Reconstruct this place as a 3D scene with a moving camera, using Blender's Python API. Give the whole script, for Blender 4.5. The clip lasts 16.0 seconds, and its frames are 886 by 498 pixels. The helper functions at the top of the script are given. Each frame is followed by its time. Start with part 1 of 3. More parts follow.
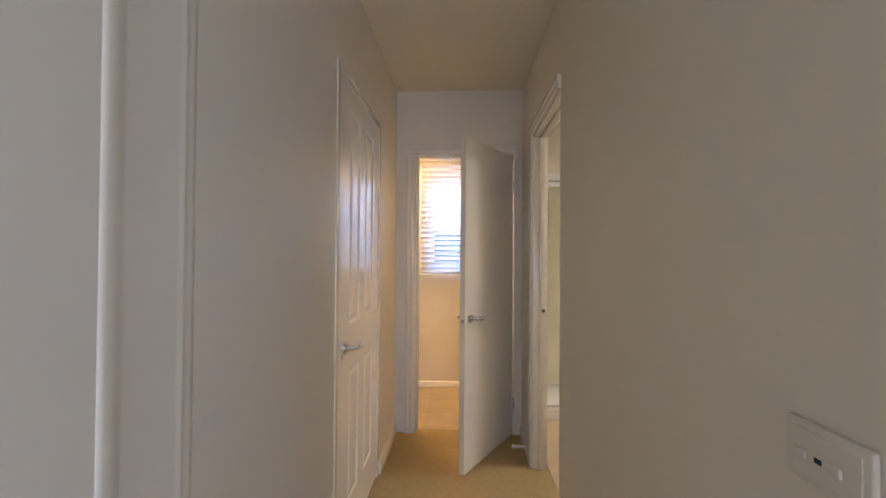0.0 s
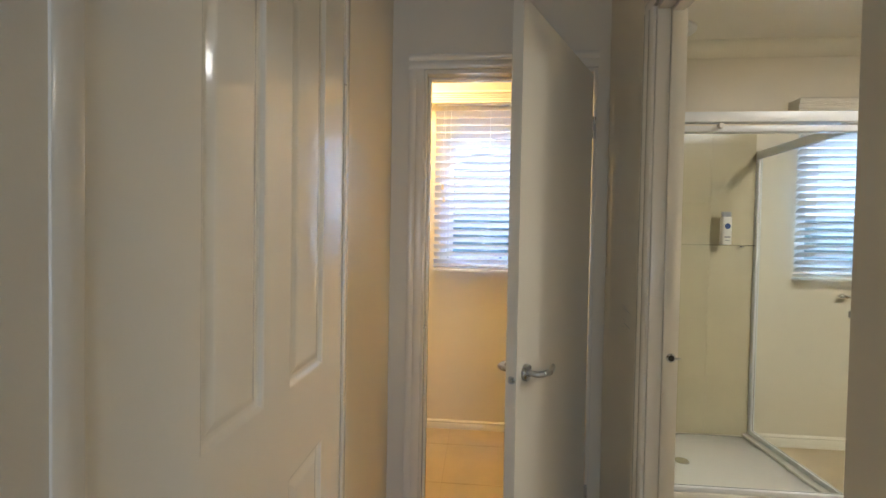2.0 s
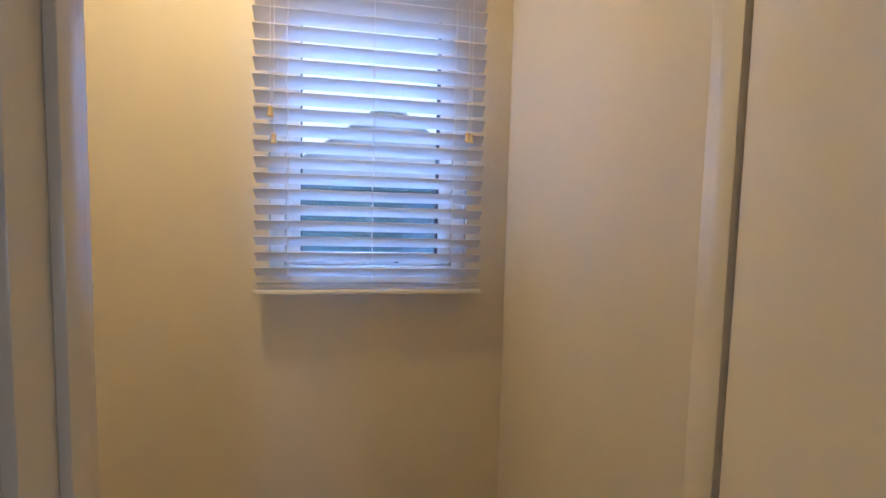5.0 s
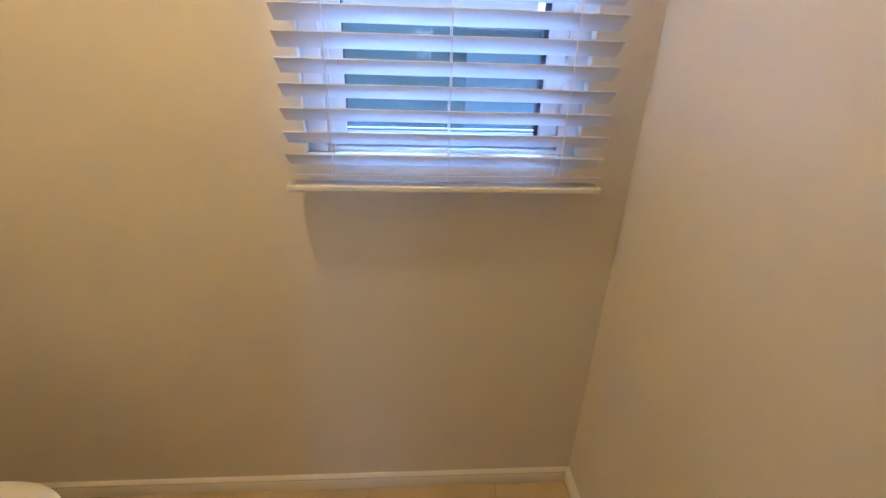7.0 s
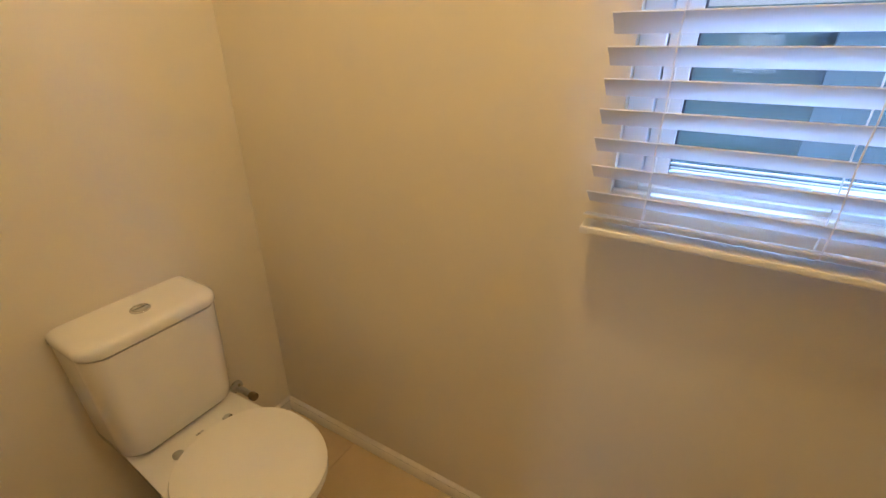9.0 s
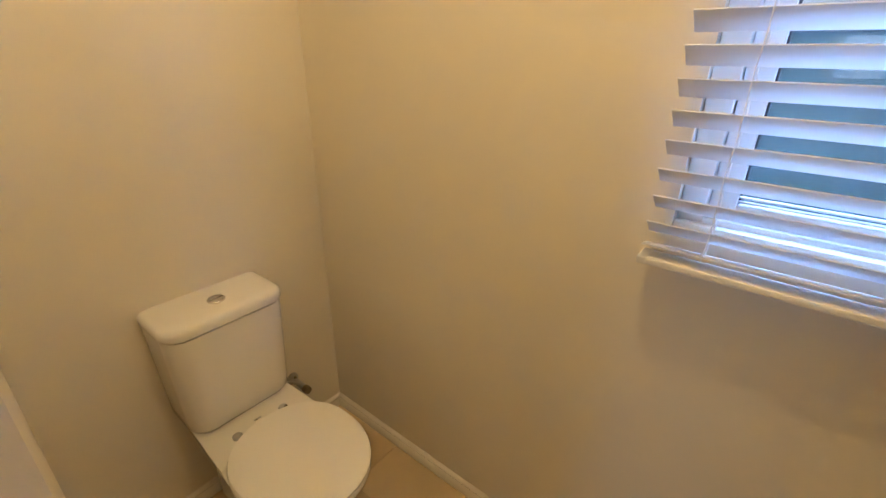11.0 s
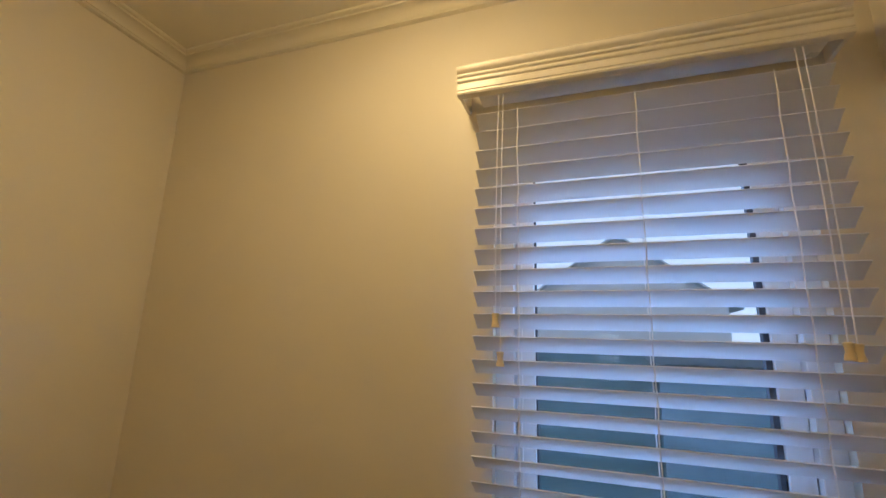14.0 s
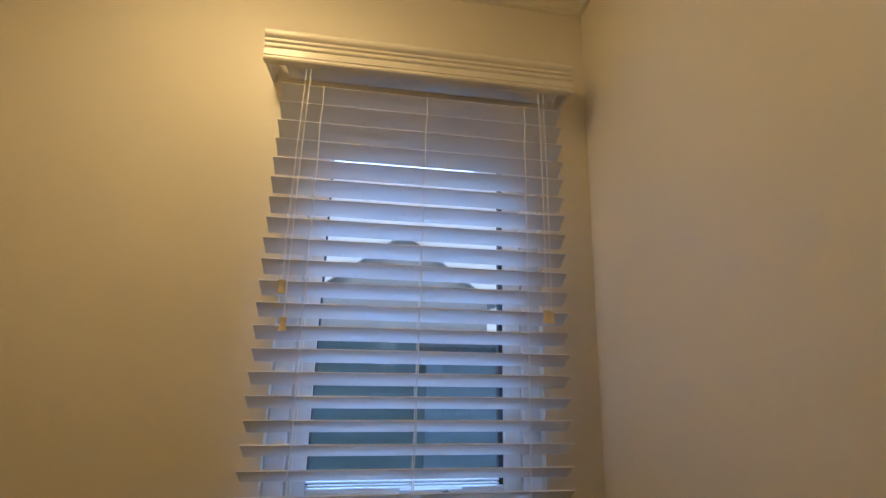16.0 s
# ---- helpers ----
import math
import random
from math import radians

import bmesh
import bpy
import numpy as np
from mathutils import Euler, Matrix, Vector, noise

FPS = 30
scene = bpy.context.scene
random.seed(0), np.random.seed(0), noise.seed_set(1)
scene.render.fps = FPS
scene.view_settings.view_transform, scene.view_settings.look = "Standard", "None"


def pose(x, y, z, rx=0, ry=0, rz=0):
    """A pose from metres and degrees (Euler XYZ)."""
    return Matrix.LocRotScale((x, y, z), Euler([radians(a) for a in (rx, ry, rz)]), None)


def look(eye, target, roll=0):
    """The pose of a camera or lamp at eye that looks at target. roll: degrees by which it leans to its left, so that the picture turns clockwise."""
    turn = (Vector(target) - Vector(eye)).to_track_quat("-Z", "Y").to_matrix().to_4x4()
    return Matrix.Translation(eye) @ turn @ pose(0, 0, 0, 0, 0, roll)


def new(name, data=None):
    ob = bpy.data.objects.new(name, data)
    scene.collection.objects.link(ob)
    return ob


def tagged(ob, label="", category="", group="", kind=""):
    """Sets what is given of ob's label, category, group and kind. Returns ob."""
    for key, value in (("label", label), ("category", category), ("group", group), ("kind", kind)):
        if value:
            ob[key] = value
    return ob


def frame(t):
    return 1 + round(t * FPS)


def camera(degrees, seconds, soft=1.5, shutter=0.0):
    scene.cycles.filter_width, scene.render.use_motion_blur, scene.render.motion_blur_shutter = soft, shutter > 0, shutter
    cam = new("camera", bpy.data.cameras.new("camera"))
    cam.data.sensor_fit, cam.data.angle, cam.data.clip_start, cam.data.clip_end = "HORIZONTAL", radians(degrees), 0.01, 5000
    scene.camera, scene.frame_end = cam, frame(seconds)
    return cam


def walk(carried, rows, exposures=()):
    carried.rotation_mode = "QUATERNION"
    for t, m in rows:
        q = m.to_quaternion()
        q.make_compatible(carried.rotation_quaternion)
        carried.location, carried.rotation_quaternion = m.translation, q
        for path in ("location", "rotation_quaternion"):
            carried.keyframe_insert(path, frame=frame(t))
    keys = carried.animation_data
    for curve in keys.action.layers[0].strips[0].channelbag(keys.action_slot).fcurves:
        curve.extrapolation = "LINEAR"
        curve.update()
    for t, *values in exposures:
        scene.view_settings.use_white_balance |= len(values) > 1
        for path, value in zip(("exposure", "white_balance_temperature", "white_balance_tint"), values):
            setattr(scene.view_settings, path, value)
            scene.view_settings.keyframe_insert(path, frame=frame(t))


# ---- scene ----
cam = camera(91.0, 16.0)
PATH = [
    (0, (0.046, -0.143, 1.313), (-0.044, 1.855, 1.34), 0.4),
    (0.5, (0.023, 0.183, 1.324), (-0.11, 2.178, 1.339), 0.7),
    (1, (-0.022, 0.509, 1.337), (-0.174, 2.503, 1.348), 0.8),
    (1.5, (-0.035, 0.817, 1.335), (-0.19, 2.811, 1.329), 0.9),
    (2, (-0.052, 1.169, 1.328), (-0.22, 3.162, 1.283), 1.0),
    (2.5, (-0.08, 1.507, 1.331), (-0.254, 3.498, 1.254), 1.0),
    (3, (-0.083, 1.842, 1.322), (-0.284, 3.831, 1.247), 1.0),
    (5.3, (0.012, 2.76, 1.383), (0.382, 4.717, 1.21), 1.5),
    (5.5, (0.024, 2.816, 1.405), (0.387, 4.763, 1.128), 1.6),
    (6, (-0.011, 2.968, 1.423), (0.371, 4.849, 0.86), 1.7),
    (6.5, (-0.027, 3.074, 1.406), (0.281, 4.893, 0.633), 1.5),
    (7, (-0.073, 3.127, 1.419), (0.056, 4.94, 0.584), 1.8),
    (8, (-0.153, 3.232, 1.469), (-0.594, 4.984, 0.612), 0.2),
    (8.5, (-0.169, 3.269, 1.444), (-0.877, 4.942, 0.607), -0.1),
    (9, (-0.195, 3.295, 1.448), (-1.116, 4.852, 0.595), -0.0),
    (11.5, (-0.18, 3.267, 1.503), (-1.349, 4.689, 0.719), 0.6),
    (12, (-0.171, 3.248, 1.542), (-1.354, 4.769, 1.004), 0.8),
    (12.5, (-0.148, 3.231, 1.551), (-1.306, 4.839, 1.284), 1.5),
    (13, (-0.136, 3.198, 1.579), (-1.217, 4.88, 1.594), 1.7),
    (13.5, (-0.115, 3.172, 1.594), (-1.036, 4.924, 1.878), 1.5),
    (14, (-0.104, 3.154, 1.621), (-0.747, 4.997, 2.056), 1.8),
    (14.5, (-0.073, 3.138, 1.636), (-0.489, 5.02, 2.173), 2.1),
    (15, (-0.083, 3.136, 1.637), (-0.202, 5.041, 2.237), 2.0),
    (15.5, (-0.078, 3.128, 1.619), (0.032, 5.033, 2.218), 1.7),
    (16, (-0.092, 3.094, 1.559), (0.185, 5.027, 1.992), 1.4),
]
walk(cam, [(t, look(eye, target, roll)) for t, eye, target, roll in PATH],
     [(0, 1.02, 5950, 25), (0.5, 1.0, 6200, 21), (1.5, 1.0, 6350, 15), (2.0, 0.78, 5850, 14), (2.5, 0.66, 5850, 17), (3.2, 0.62, 5800, 19), (5.3, -0.28, 5000, 18), (6.0, -0.1, 5000, 18), (7.0, 0.1, 5050, 18), (9.0, 0.0, 5550, 17), (11.5, 0.04, 5300, 16), (12.5, -0.5, 5200, 16), (13.5, -0.98, 5250, 14), (14.5, -1.15, 5550, 14), (16.0, -1.18, 5550, 14)])

# ---- world and lights ----
world = bpy.data.worlds.new("world")
scene.world = world
world.use_nodes = True
wn = world.node_tree.nodes
sky = wn.new("ShaderNodeTexSky")
sky.sky_type = "NISHITA"
sky.sun_disc = False
sky.sun_elevation, sky.sun_rotation = radians(38), radians(200)
world.node_tree.links.new(sky.outputs[0], wn["Background"].inputs[0])
wn["Background"].inputs[1].default_value = 0.14


def lamp(name, kind, m, energy, color, size=0.1, size_y=None):
    data = bpy.data.lights.new(name, kind)
    data.energy, data.color = energy, color
    if kind == "AREA":
        data.shape, data.size, data.size_y = "RECTANGLE", size, size_y or size
    elif kind == "POINT":
        data.shadow_soft_size = size
    elif kind == "SUN":
        data.angle = radians(size)
    ob = new(name, data)
    ob.matrix_world = m
    return ob


WC_LAMP = (-0.47, 3.68, 2.475)
lamp("sun", "SUN", look((0, 0, 9), (3.0, 8.4, 0)), 2.2, (1.0, 0.93, 0.84), 0.6)
lamp("wc_bulb", "POINT", pose(*WC_LAMP), 8.5, (1.0, 0.665, 0.245), 0.075)
lamp("wc_diffuser", "AREA", pose(WC_LAMP[0], WC_LAMP[1], 2.55), 6.5, (1.0, 0.665, 0.245), 0.20).data.shape = "DISK"
# fill from an assumed bathroom lamp, added to brighten bathroom and hall
lamp("bath_fill", "AREA", pose(2.3, 2.4, 2.555), 16, (1.0, 0.95, 0.80), 0.6).data.shape = "DISK"
# stands in for daylight from behind; its room and window are made up
lamp("front_daylight", "AREA", look((0.9, -3.30, 1.3), (-0.3, 0, 1.15)), 44, (0.66, 0.81, 1.0), 2.0, 1.3)
lamp("bath_window_light", "AREA", look((2.33, 4.80, 2.62), (2.33, 4.20, 1.50)), 95, (0.38, 0.64, 1.0), 0.56, 0.9)
lamp("wc_window_light", "AREA", look((0.0, 4.80, 2.62), (0.0, 4.20, 1.50)), 115, (0.36, 0.60, 1.0), 0.7, 0.8)

# ---- materials ----


def material(name, color, rough=0.5, metal=0.0, vary=0.06, scale=3.0, bump=0.0, bump_scale=200.0, stretch=(1, 1, 1), coat=0.0, spec=0.5):
    m = bpy.data.materials.new(name)
    m.use_nodes = True
    t = m.node_tree
    n, link = t.nodes, t.links.new
    b = n["Principled BSDF"]
    b.inputs["Roughness"].default_value = rough
    b.inputs["Metallic"].default_value = metal
    b.inputs["Specular IOR Level"].default_value = spec
    b.inputs["Coat Weight"].default_value = coat
    tc = n.new("ShaderNodeTexCoord")
    mp = n.new("ShaderNodeMapping")
    mp.inputs["Scale"].default_value = stretch
    link(tc.outputs["Object"], mp.inputs["Vector"])
    big = n.new("ShaderNodeTexNoise")
    big.inputs["Scale"].default_value, big.inputs["Detail"].default_value = scale, 5
    link(mp.outputs[0], big.inputs["Vector"])
    ramp = n.new("ShaderNodeValToRGB")
    ramp.color_ramp.elements[0].position, ramp.color_ramp.elements[1].position = 0.3, 0.7
    ramp.color_ramp.elements[0].color = (*[c * (1 - vary) for c in color], 1)
    ramp.color_ramp.elements[1].color = (*[min(1, c * (1 + vary)) for c in color], 1)
    link(big.outputs[0], ramp.inputs[0])
    link(ramp.outputs[0], b.inputs["Base Color"])
    rr = n.new("ShaderNodeMapRange")
    rr.inputs["To Min"].default_value, rr.inputs["To Max"].default_value = max(0.02, rough - 0.06), min(1, rough + 0.06)
    link(big.outputs[0], rr.inputs[0])
    link(rr.outputs[0], b.inputs["Roughness"])
    if bump:
        fine = n.new("ShaderNodeTexNoise")
        fine.inputs["Scale"].default_value, fine.inputs["Detail"].default_value = bump_scale, 3
        link(mp.outputs[0], fine.inputs["Vector"])
        bp = n.new("ShaderNodeBump")
        bp.inputs["Strength"].default_value, bp.inputs["Distance"].default_value = bump, 0.002
        link(fine.outputs[0], bp.inputs["Height"])
        link(bp.outputs[0], b.inputs["Normal"])
    return m


def glass_material(name, color, rough=0.0):
    m = bpy.data.materials.new(name)
    m.use_nodes = True
    b = m.node_tree.nodes["Principled BSDF"]
    b.inputs["Base Color"].default_value = (*color, 1)
    b.inputs["Roughness"].default_value = rough
    b.inputs["Transmission Weight"].default_value = 1.0
    b.inputs["IOR"].default_value = 1.3
    return m


def slat_material(name, color):
    """White faux-wood slat that lets a little daylight through."""
    m = material(name, color, 0.45, 0, 0.025, 2.0, 0.03, 60, (1, 6, 6))
    t = m.node_tree
    tr = t.nodes.new("ShaderNodeBsdfTranslucent")
    tr.inputs[0].default_value = (0.80, 0.87, 0.97, 1)
    mix = t.nodes.new("ShaderNodeMixShader")
    mix.inputs[0].default_value = 0.20
    t.links.new(t.nodes["Principled BSDF"].outputs[0], mix.inputs[1])
    t.links.new(tr.outputs[0], mix.inputs[2])
    t.links.new(mix.outputs[0], t.nodes["Material Output"].inputs[0])
    return m


def mesh_material(name, color, cover):
    """Woven insect mesh: fine threads that cover a share of the light."""
    m = material(name, color, 0.6, 0, 0.15, 9)
    t = m.node_tree
    clear = t.nodes.new("ShaderNodeBsdfTransparent")
    mix = t.nodes.new("ShaderNodeMixShader")
    mix.inputs[0].default_value = cover
    t.links.new(clear.outputs[0], mix.inputs[1])
    t.links.new(t.nodes["Principled BSDF"].outputs[0], mix.inputs[2])
    t.links.new(mix.outputs[0], t.nodes["Material Output"].inputs[0])
    return m


PAINT = material("wall_paint", (0.765, 0.705, 0.585), 0.44, 0, 0.03, 1.6, 0.10, 260)
CEIL = material("ceiling_paint", (0.78, 0.73, 0.60), 0.8, 0, 0.03, 1.2, 0.1, 200)
GLOSS = material("gloss_trim_paint", (0.80, 0.75, 0.65), 0.22, 0, 0.025, 2.5, 0.10, 90, coat=0.2)
DOORPAINT = material("door_enamel", (0.80, 0.75, 0.64), 0.12, 0, 0.015, 1.5, 0.004, 30)
SATIN = material("brushed_chrome", (0.62, 0.61, 0.59), 0.24, 1.0, 0.06, 30, 0.04, 400)
STEEL = material("satin_chrome", (0.48, 0.475, 0.46), 0.28, 1.0, 0.08, 30, 0.05, 400)
DARKMETAL = material("worn_brass", (0.30, 0.24, 0.16), 0.4, 1.0, 0.2, 40)
CHROME = material("chrome", (0.75, 0.75, 0.76), 0.08, 1.0, 0.04, 20)
CERAMIC = material("ceramic_glaze", (0.83, 0.80, 0.74), 0.09, 0, 0.015, 3, 0.0, coat=0.5)
SEATPLASTIC = material("seat_plastic", (0.84, 0.81, 0.75), 0.22, 0, 0.015, 3, 0.02, 300)
PLASTIC = material("white_plastic", (0.80, 0.78, 0.73), 0.3, 0, 0.02, 6, 0.03, 250)
# white switch plastic toned down to the wall; its shade is in the colour
SWITCHPLASTIC = material("shaded_switch_plastic", (0.72, 0.67, 0.57), 0.3, 0, 0.03, 8, 0.03, 250)
CREAM = material("cream_plastic", (0.74, 0.60, 0.34), 0.35, 0, 0.04, 20)
SLAT = slat_material("blind_slat", (0.82, 0.80, 0.78))
CORD = material("cord", (0.84, 0.84, 0.83), 0.8, 0, 0.05, 60)
CARPET = material("carpet_pile", (0.46, 0.335, 0.14), 0.95, 0, 0.06, 30, 0.9, 420)
TILE = material("floor_tile", (0.56, 0.43, 0.25), 0.35, 0, 0.07, 5, 0.08, 80)
GROUT = material("grout", (0.50, 0.385, 0.225), 0.9, 0, 0.1, 30, 0.3, 300)
WALLTILE = material("beige_wall_tile", (0.60, 0.53, 0.36), 0.16, 0, 0.05, 4, 0.03, 60)
WALLGROUT = material("pale_wall_grout", (0.62, 0.56, 0.42), 0.8, 0, 0.08, 30, 0.2, 300)
ALU = material("white_aluminium", (0.74, 0.75, 0.76), 0.35, 0, 0.03, 10)
# plain black for the knob, and for solid pieces standing in for dark holes
MATTBLACK = material("matt_black", (0.02, 0.02, 0.022), 0.7, 0, 0.1, 30)
SEAL = material("glazing_rubber", (0.055, 0.06, 0.075), 0.6, 0, 0.1, 30)
GLASS = glass_material("clear_glass", (1, 1, 1))
SHOWERGLASS = glass_material("shower_glass", (0.97, 1.0, 0.98))
FENCE = material("painted_steel_fence", (0.075, 0.165, 0.195), 0.6, 0, 0.10, 3, 0.1, 30)
FLYMESH = mesh_material("fly_mesh", (0.24, 0.28, 0.33), 0.12)
SHED = material("pale_blue_steel", (0.11, 0.185, 0.24), 0.6, 0, 0.08, 3, 0.08, 30)
GRASS = material("dry_lawn", (0.10, 0.11, 0.05), 0.95, 0, 0.3, 2, 0.8, 60)
# roof and boards paled towards the sky: distance haze put into their colour
PALEROOF = material("pale_steel_roof", (0.60, 0.69, 0.76), 0.5, 0, 0.06, 2, 0.1, 30)
WEATHERBOARD = material("weatherboard_paint", (0.66, 0.74, 0.80), 0.6, 0, 0.06, 2, 0.1, 30)
BLUEINK = material("blue_label", (0.05, 0.10, 0.30), 0.4, 0, 0.05, 10)
GREYINK = material("grey_label", (0.35, 0.36, 0.38), 0.4, 0, 0.05, 10)
BULBGLOW = bpy.data.materials.new("lamp_diffuser")
BULBGLOW.use_nodes = True
BULBGLOW.node_tree.nodes["Principled BSDF"].inputs["Emission Color"].default_value = (1.0, 0.78, 0.48, 1)
BULBGLOW.node_tree.nodes["Principled BSDF"].inputs["Emission Strength"].default_value = 4.0

# ---- mesh helpers ----


def finish(name, bm, mat, parent=None, label="", smooth=40):
    bmesh.ops.recalc_face_normals(bm, faces=bm.faces)
    me = bpy.data.meshes.new(name)
    bm.to_mesh(me)
    bm.free()
    me.materials.append(mat)
    if smooth:
        for p in me.polygons:
            p.use_smooth = True
        me.set_sharp_from_angle(angle=radians(smooth))
    ob = new(name, me)
    if parent:
        ob.parent = parent
    if label:
        ob["label"] = label
    return ob


def part(name, bm, mat, parent, label="", smooth=40):
    return finish(name, bm, mat, parent, label, smooth)


def empty(name, m, label, category, group="", kind=""):
    ob = new(name)
    ob.empty_display_size = 0.05
    ob.matrix_world = m
    return tagged(ob, label, category, group, kind)


def add_box(bm, x0, x1, y0, y1, z0, z1, bevel=0.0, seg=2):
    r = bmesh.ops.create_cube(bm, size=1)
    vs = r["verts"]
    for v in vs:
        v.co = Vector(((x0 + x1) / 2 + v.co.x * (x1 - x0), (y0 + y1) / 2 + v.co.y * (y1 - y0), (z0 + z1) / 2 + v.co.z * (z1 - z0)))
    if bevel:
        es = list({e for v in vs for e in v.link_edges})
        bmesh.ops.bevel(bm, geom=es, offset=bevel, segments=seg, profile=0.5, affect="EDGES")


def box(x0, x1, y0, y1, z0, z1, bevel=0.0, seg=2):
    bm = bmesh.new()
    add_box(bm, x0, x1, y0, y1, z0, z1, bevel, seg)
    return bm


def add_loft(bm, rings, close=True, caps=True):
    """Skin a list of rings, each a list of points."""
    rows = [[bm.verts.new(p) for p in ring] for ring in rings]
    n = len(rows[0])
    for a, b in zip(rows, rows[1:]):
        for i in range(n if close else n - 1):
            j = (i + 1) % n
            bm.faces.new((a[i], a[j], b[j], b[i]))
    if caps and close:
        bm.faces.new(rows[0][::-1])
        bm.faces.new(rows[-1])


def lathe(profile, seg=24, axis="z", at=(0, 0, 0)):
    """A turned shape from (radius, height) pairs."""
    bm = bmesh.new()
    rings = []
    for r, h in profile:
        ring = []
        for i in range(seg):
            a = 2 * math.pi * i / seg
            c, s = r * math.cos(a), r * math.sin(a)
            p = {"z": (c, s, h), "x": (h, c, s), "y": (c, h, s)}[axis]
            ring.append((p[0] + at[0], p[1] + at[1], p[2] + at[2]))
        rings.append(ring)
    add_loft(bm, rings)
    return bm


def tube(points, radius, seg=8, flat=1.0):
    """A round bar along points; radius a number or one for each point."""
    bm = bmesh.new()
    pts = [Vector(p) for p in points]
    rs = radius if isinstance(radius, (list, tuple)) else [radius] * len(pts)
    rings = []
    for i, p in enumerate(pts):
        d = (pts[min(i + 1, len(pts) - 1)] - pts[max(i - 1, 0)]).normalized()
        up = Vector((0, 0, 1)) if abs(d.z) < 0.9 else Vector((0, 1, 0))
        u = d.cross(up).normalized()
        v = u.cross(d).normalized()
        rings.append([p + rs[i] * (math.cos(2 * math.pi * k / seg) * u + flat * math.sin(2 * math.pi * k / seg) * v) for k in range(seg)])
    add_loft(bm, rings)
    return bm


def sweep(profile, start, end, out, up=(0, 0, 1), mitre0=0.0, mitre1=0.0):
    """A moulding: profile points (off the wall, up) carried from start to end. mitre: how far each end is drawn in for each metre off the wall."""
    bm = bmesh.new()
    a, b, o, u = Vector(start), Vector(end), Vector(out), Vector(up)
    d = (b - a).normalized()
    add_loft(bm, [[a + o * p + u * q + d * (p * mitre0) for p, q in profile], [b + o * p + u * q - d * (p * mitre1) for p, q in profile]])
    return bm


SKIRT = [(0, 0), (0.016, 0), (0.016, 0.052), (0.012, 0.058), (0.014, 0.064), (0.009, 0.072), (0.004, 0.078), (0, 0.078)]
SMALLSKIRT = [(0, 0), (0.014, 0), (0.014, 0.036), (0.010, 0.042), (0.013, 0.048), (0.008, 0.056), (0, 0.06)]
ARCH = [(0, 0), (0.012, 0), (0.016, 0.006), (0.016, 0.03), (0.013, 0.036), (0.019, 0.046), (0.019, 0.060), (0.015, 0.067), (0, 0.067)]


def cove(c, lip=0.007):
    """Cornice profile: a round bead on the wall, a shallow hollow and a stepped fillet under the ceiling."""
    pts = [(0, 0), (lip + 0.002, 0), (lip + 0.007, 0.003), (lip + 0.008, 0.007), (lip + 0.005, 0.011), (lip, 0.012), (lip - 0.003, 0.013), (lip - 0.003, 0.017)]
    d = c - lip - 0.022
    for i in range(9):
        a = math.pi / 2 * i / 8
        pts.append((lip + d * (1 - math.cos(a)), 0.018 + (c - 0.034) * math.sin(a)))
    return pts + [(c - 0.014, c - 0.016), (c - 0.014, c - 0.010), (c - 0.009, c - 0.009), (c - 0.004, c - 0.010), (c, c - 0.007), (c, c), (0, c)]


def structure(name, bm, mat, label, category, smooth=40):
    return tagged(finish(name, bm, mat, smooth=smooth), label, category, "", "structure")


# ---- structure ----
H = 2.635            # ceiling
XL, XR = -0.45, 0.485   # hall
YE, YF, YW = 3.08, 3.18, 4.20  # hall end wall, its far face, window wall
YN = 3.27            # nib wall face
XT = -1.508          # wall behind the toilet
BX0, BX1, BY0 = 0.567, 3.2, 1.2  # bathroom
LD0, LD1 = 1.580, 2.415  # panel door leaf
BD0, BD1 = 1.845, 2.58   # bathroom opening
ED0, ED1, EZ = -0.298, 0.422, 2.055  # end door opening

structure("floor", box(XL - 0.11, BX0 + 0.02, -0.9, YE + 0.064, -0.12, 0.0), CARPET, "tan short-pile carpet running down the hallway", "carpet")
structure("floor_wc_slab", box(XT - 0.1, 0.6, YE + 0.064, 4.33, -0.12, -0.004), GROUT, "tan grout bed under the toilet room tiles", "floor")
structure("floor_bath", box(BX0 + 0.022, 3.3, BY0, 4.33, -0.12, 0.0), TILE, "cream tiled bathroom floor", "floor")
structure("ceiling", box(-2.7, 3.35, -3.6, 4.36, H, H + 0.1), CEIL, "off-white painted plasterboard ceiling", "ceiling")

bm = bmesh.new()
add_box(bm, XL - 0.11, XL, 0.44, LD0, 0, H)
add_box(bm, XL - 0.11, XL, LD0, LD1, 2.075, H)
add_box(bm, XL - 0.11, XL, LD1, YE, 0, H)
add_box(bm, XL - 0.11, XL, -0.46, 0.44, 2.06, H)
add_box(bm, XL - 0.11, XL, -0.9, -0.46, 0, H)
structure("wall_hall_west", bm, PAINT, "cream painted hallway wall with a panel door", "wall")
bm = bmesh.new()
add_box(bm, XR, BX0, -0.9, BD0, 0, H)
add_box(bm, XR, BX0, BD0, BD1, EZ, H)
add_box(bm, XR, BX0, BD1, 4.2, 0, H)
structure("wall_hall_east", bm, PAINT, "cream painted wall between hallway and bathroom", "wall")
bm = bmesh.new()
add_box(bm, XL - 0.11, ED0, YE, YF, 0, H)
add_box(bm, ED0, ED1, YE, YF, EZ, H)
add_box(bm, ED1, XR, YE, YF, 0, H)
add_box(bm, XT - 0.1, XL - 0.11, YE, YF, 0, H)
structure("wall_hall_end", bm, PAINT, "cream painted wall holding the toilet room doorway", "wall")
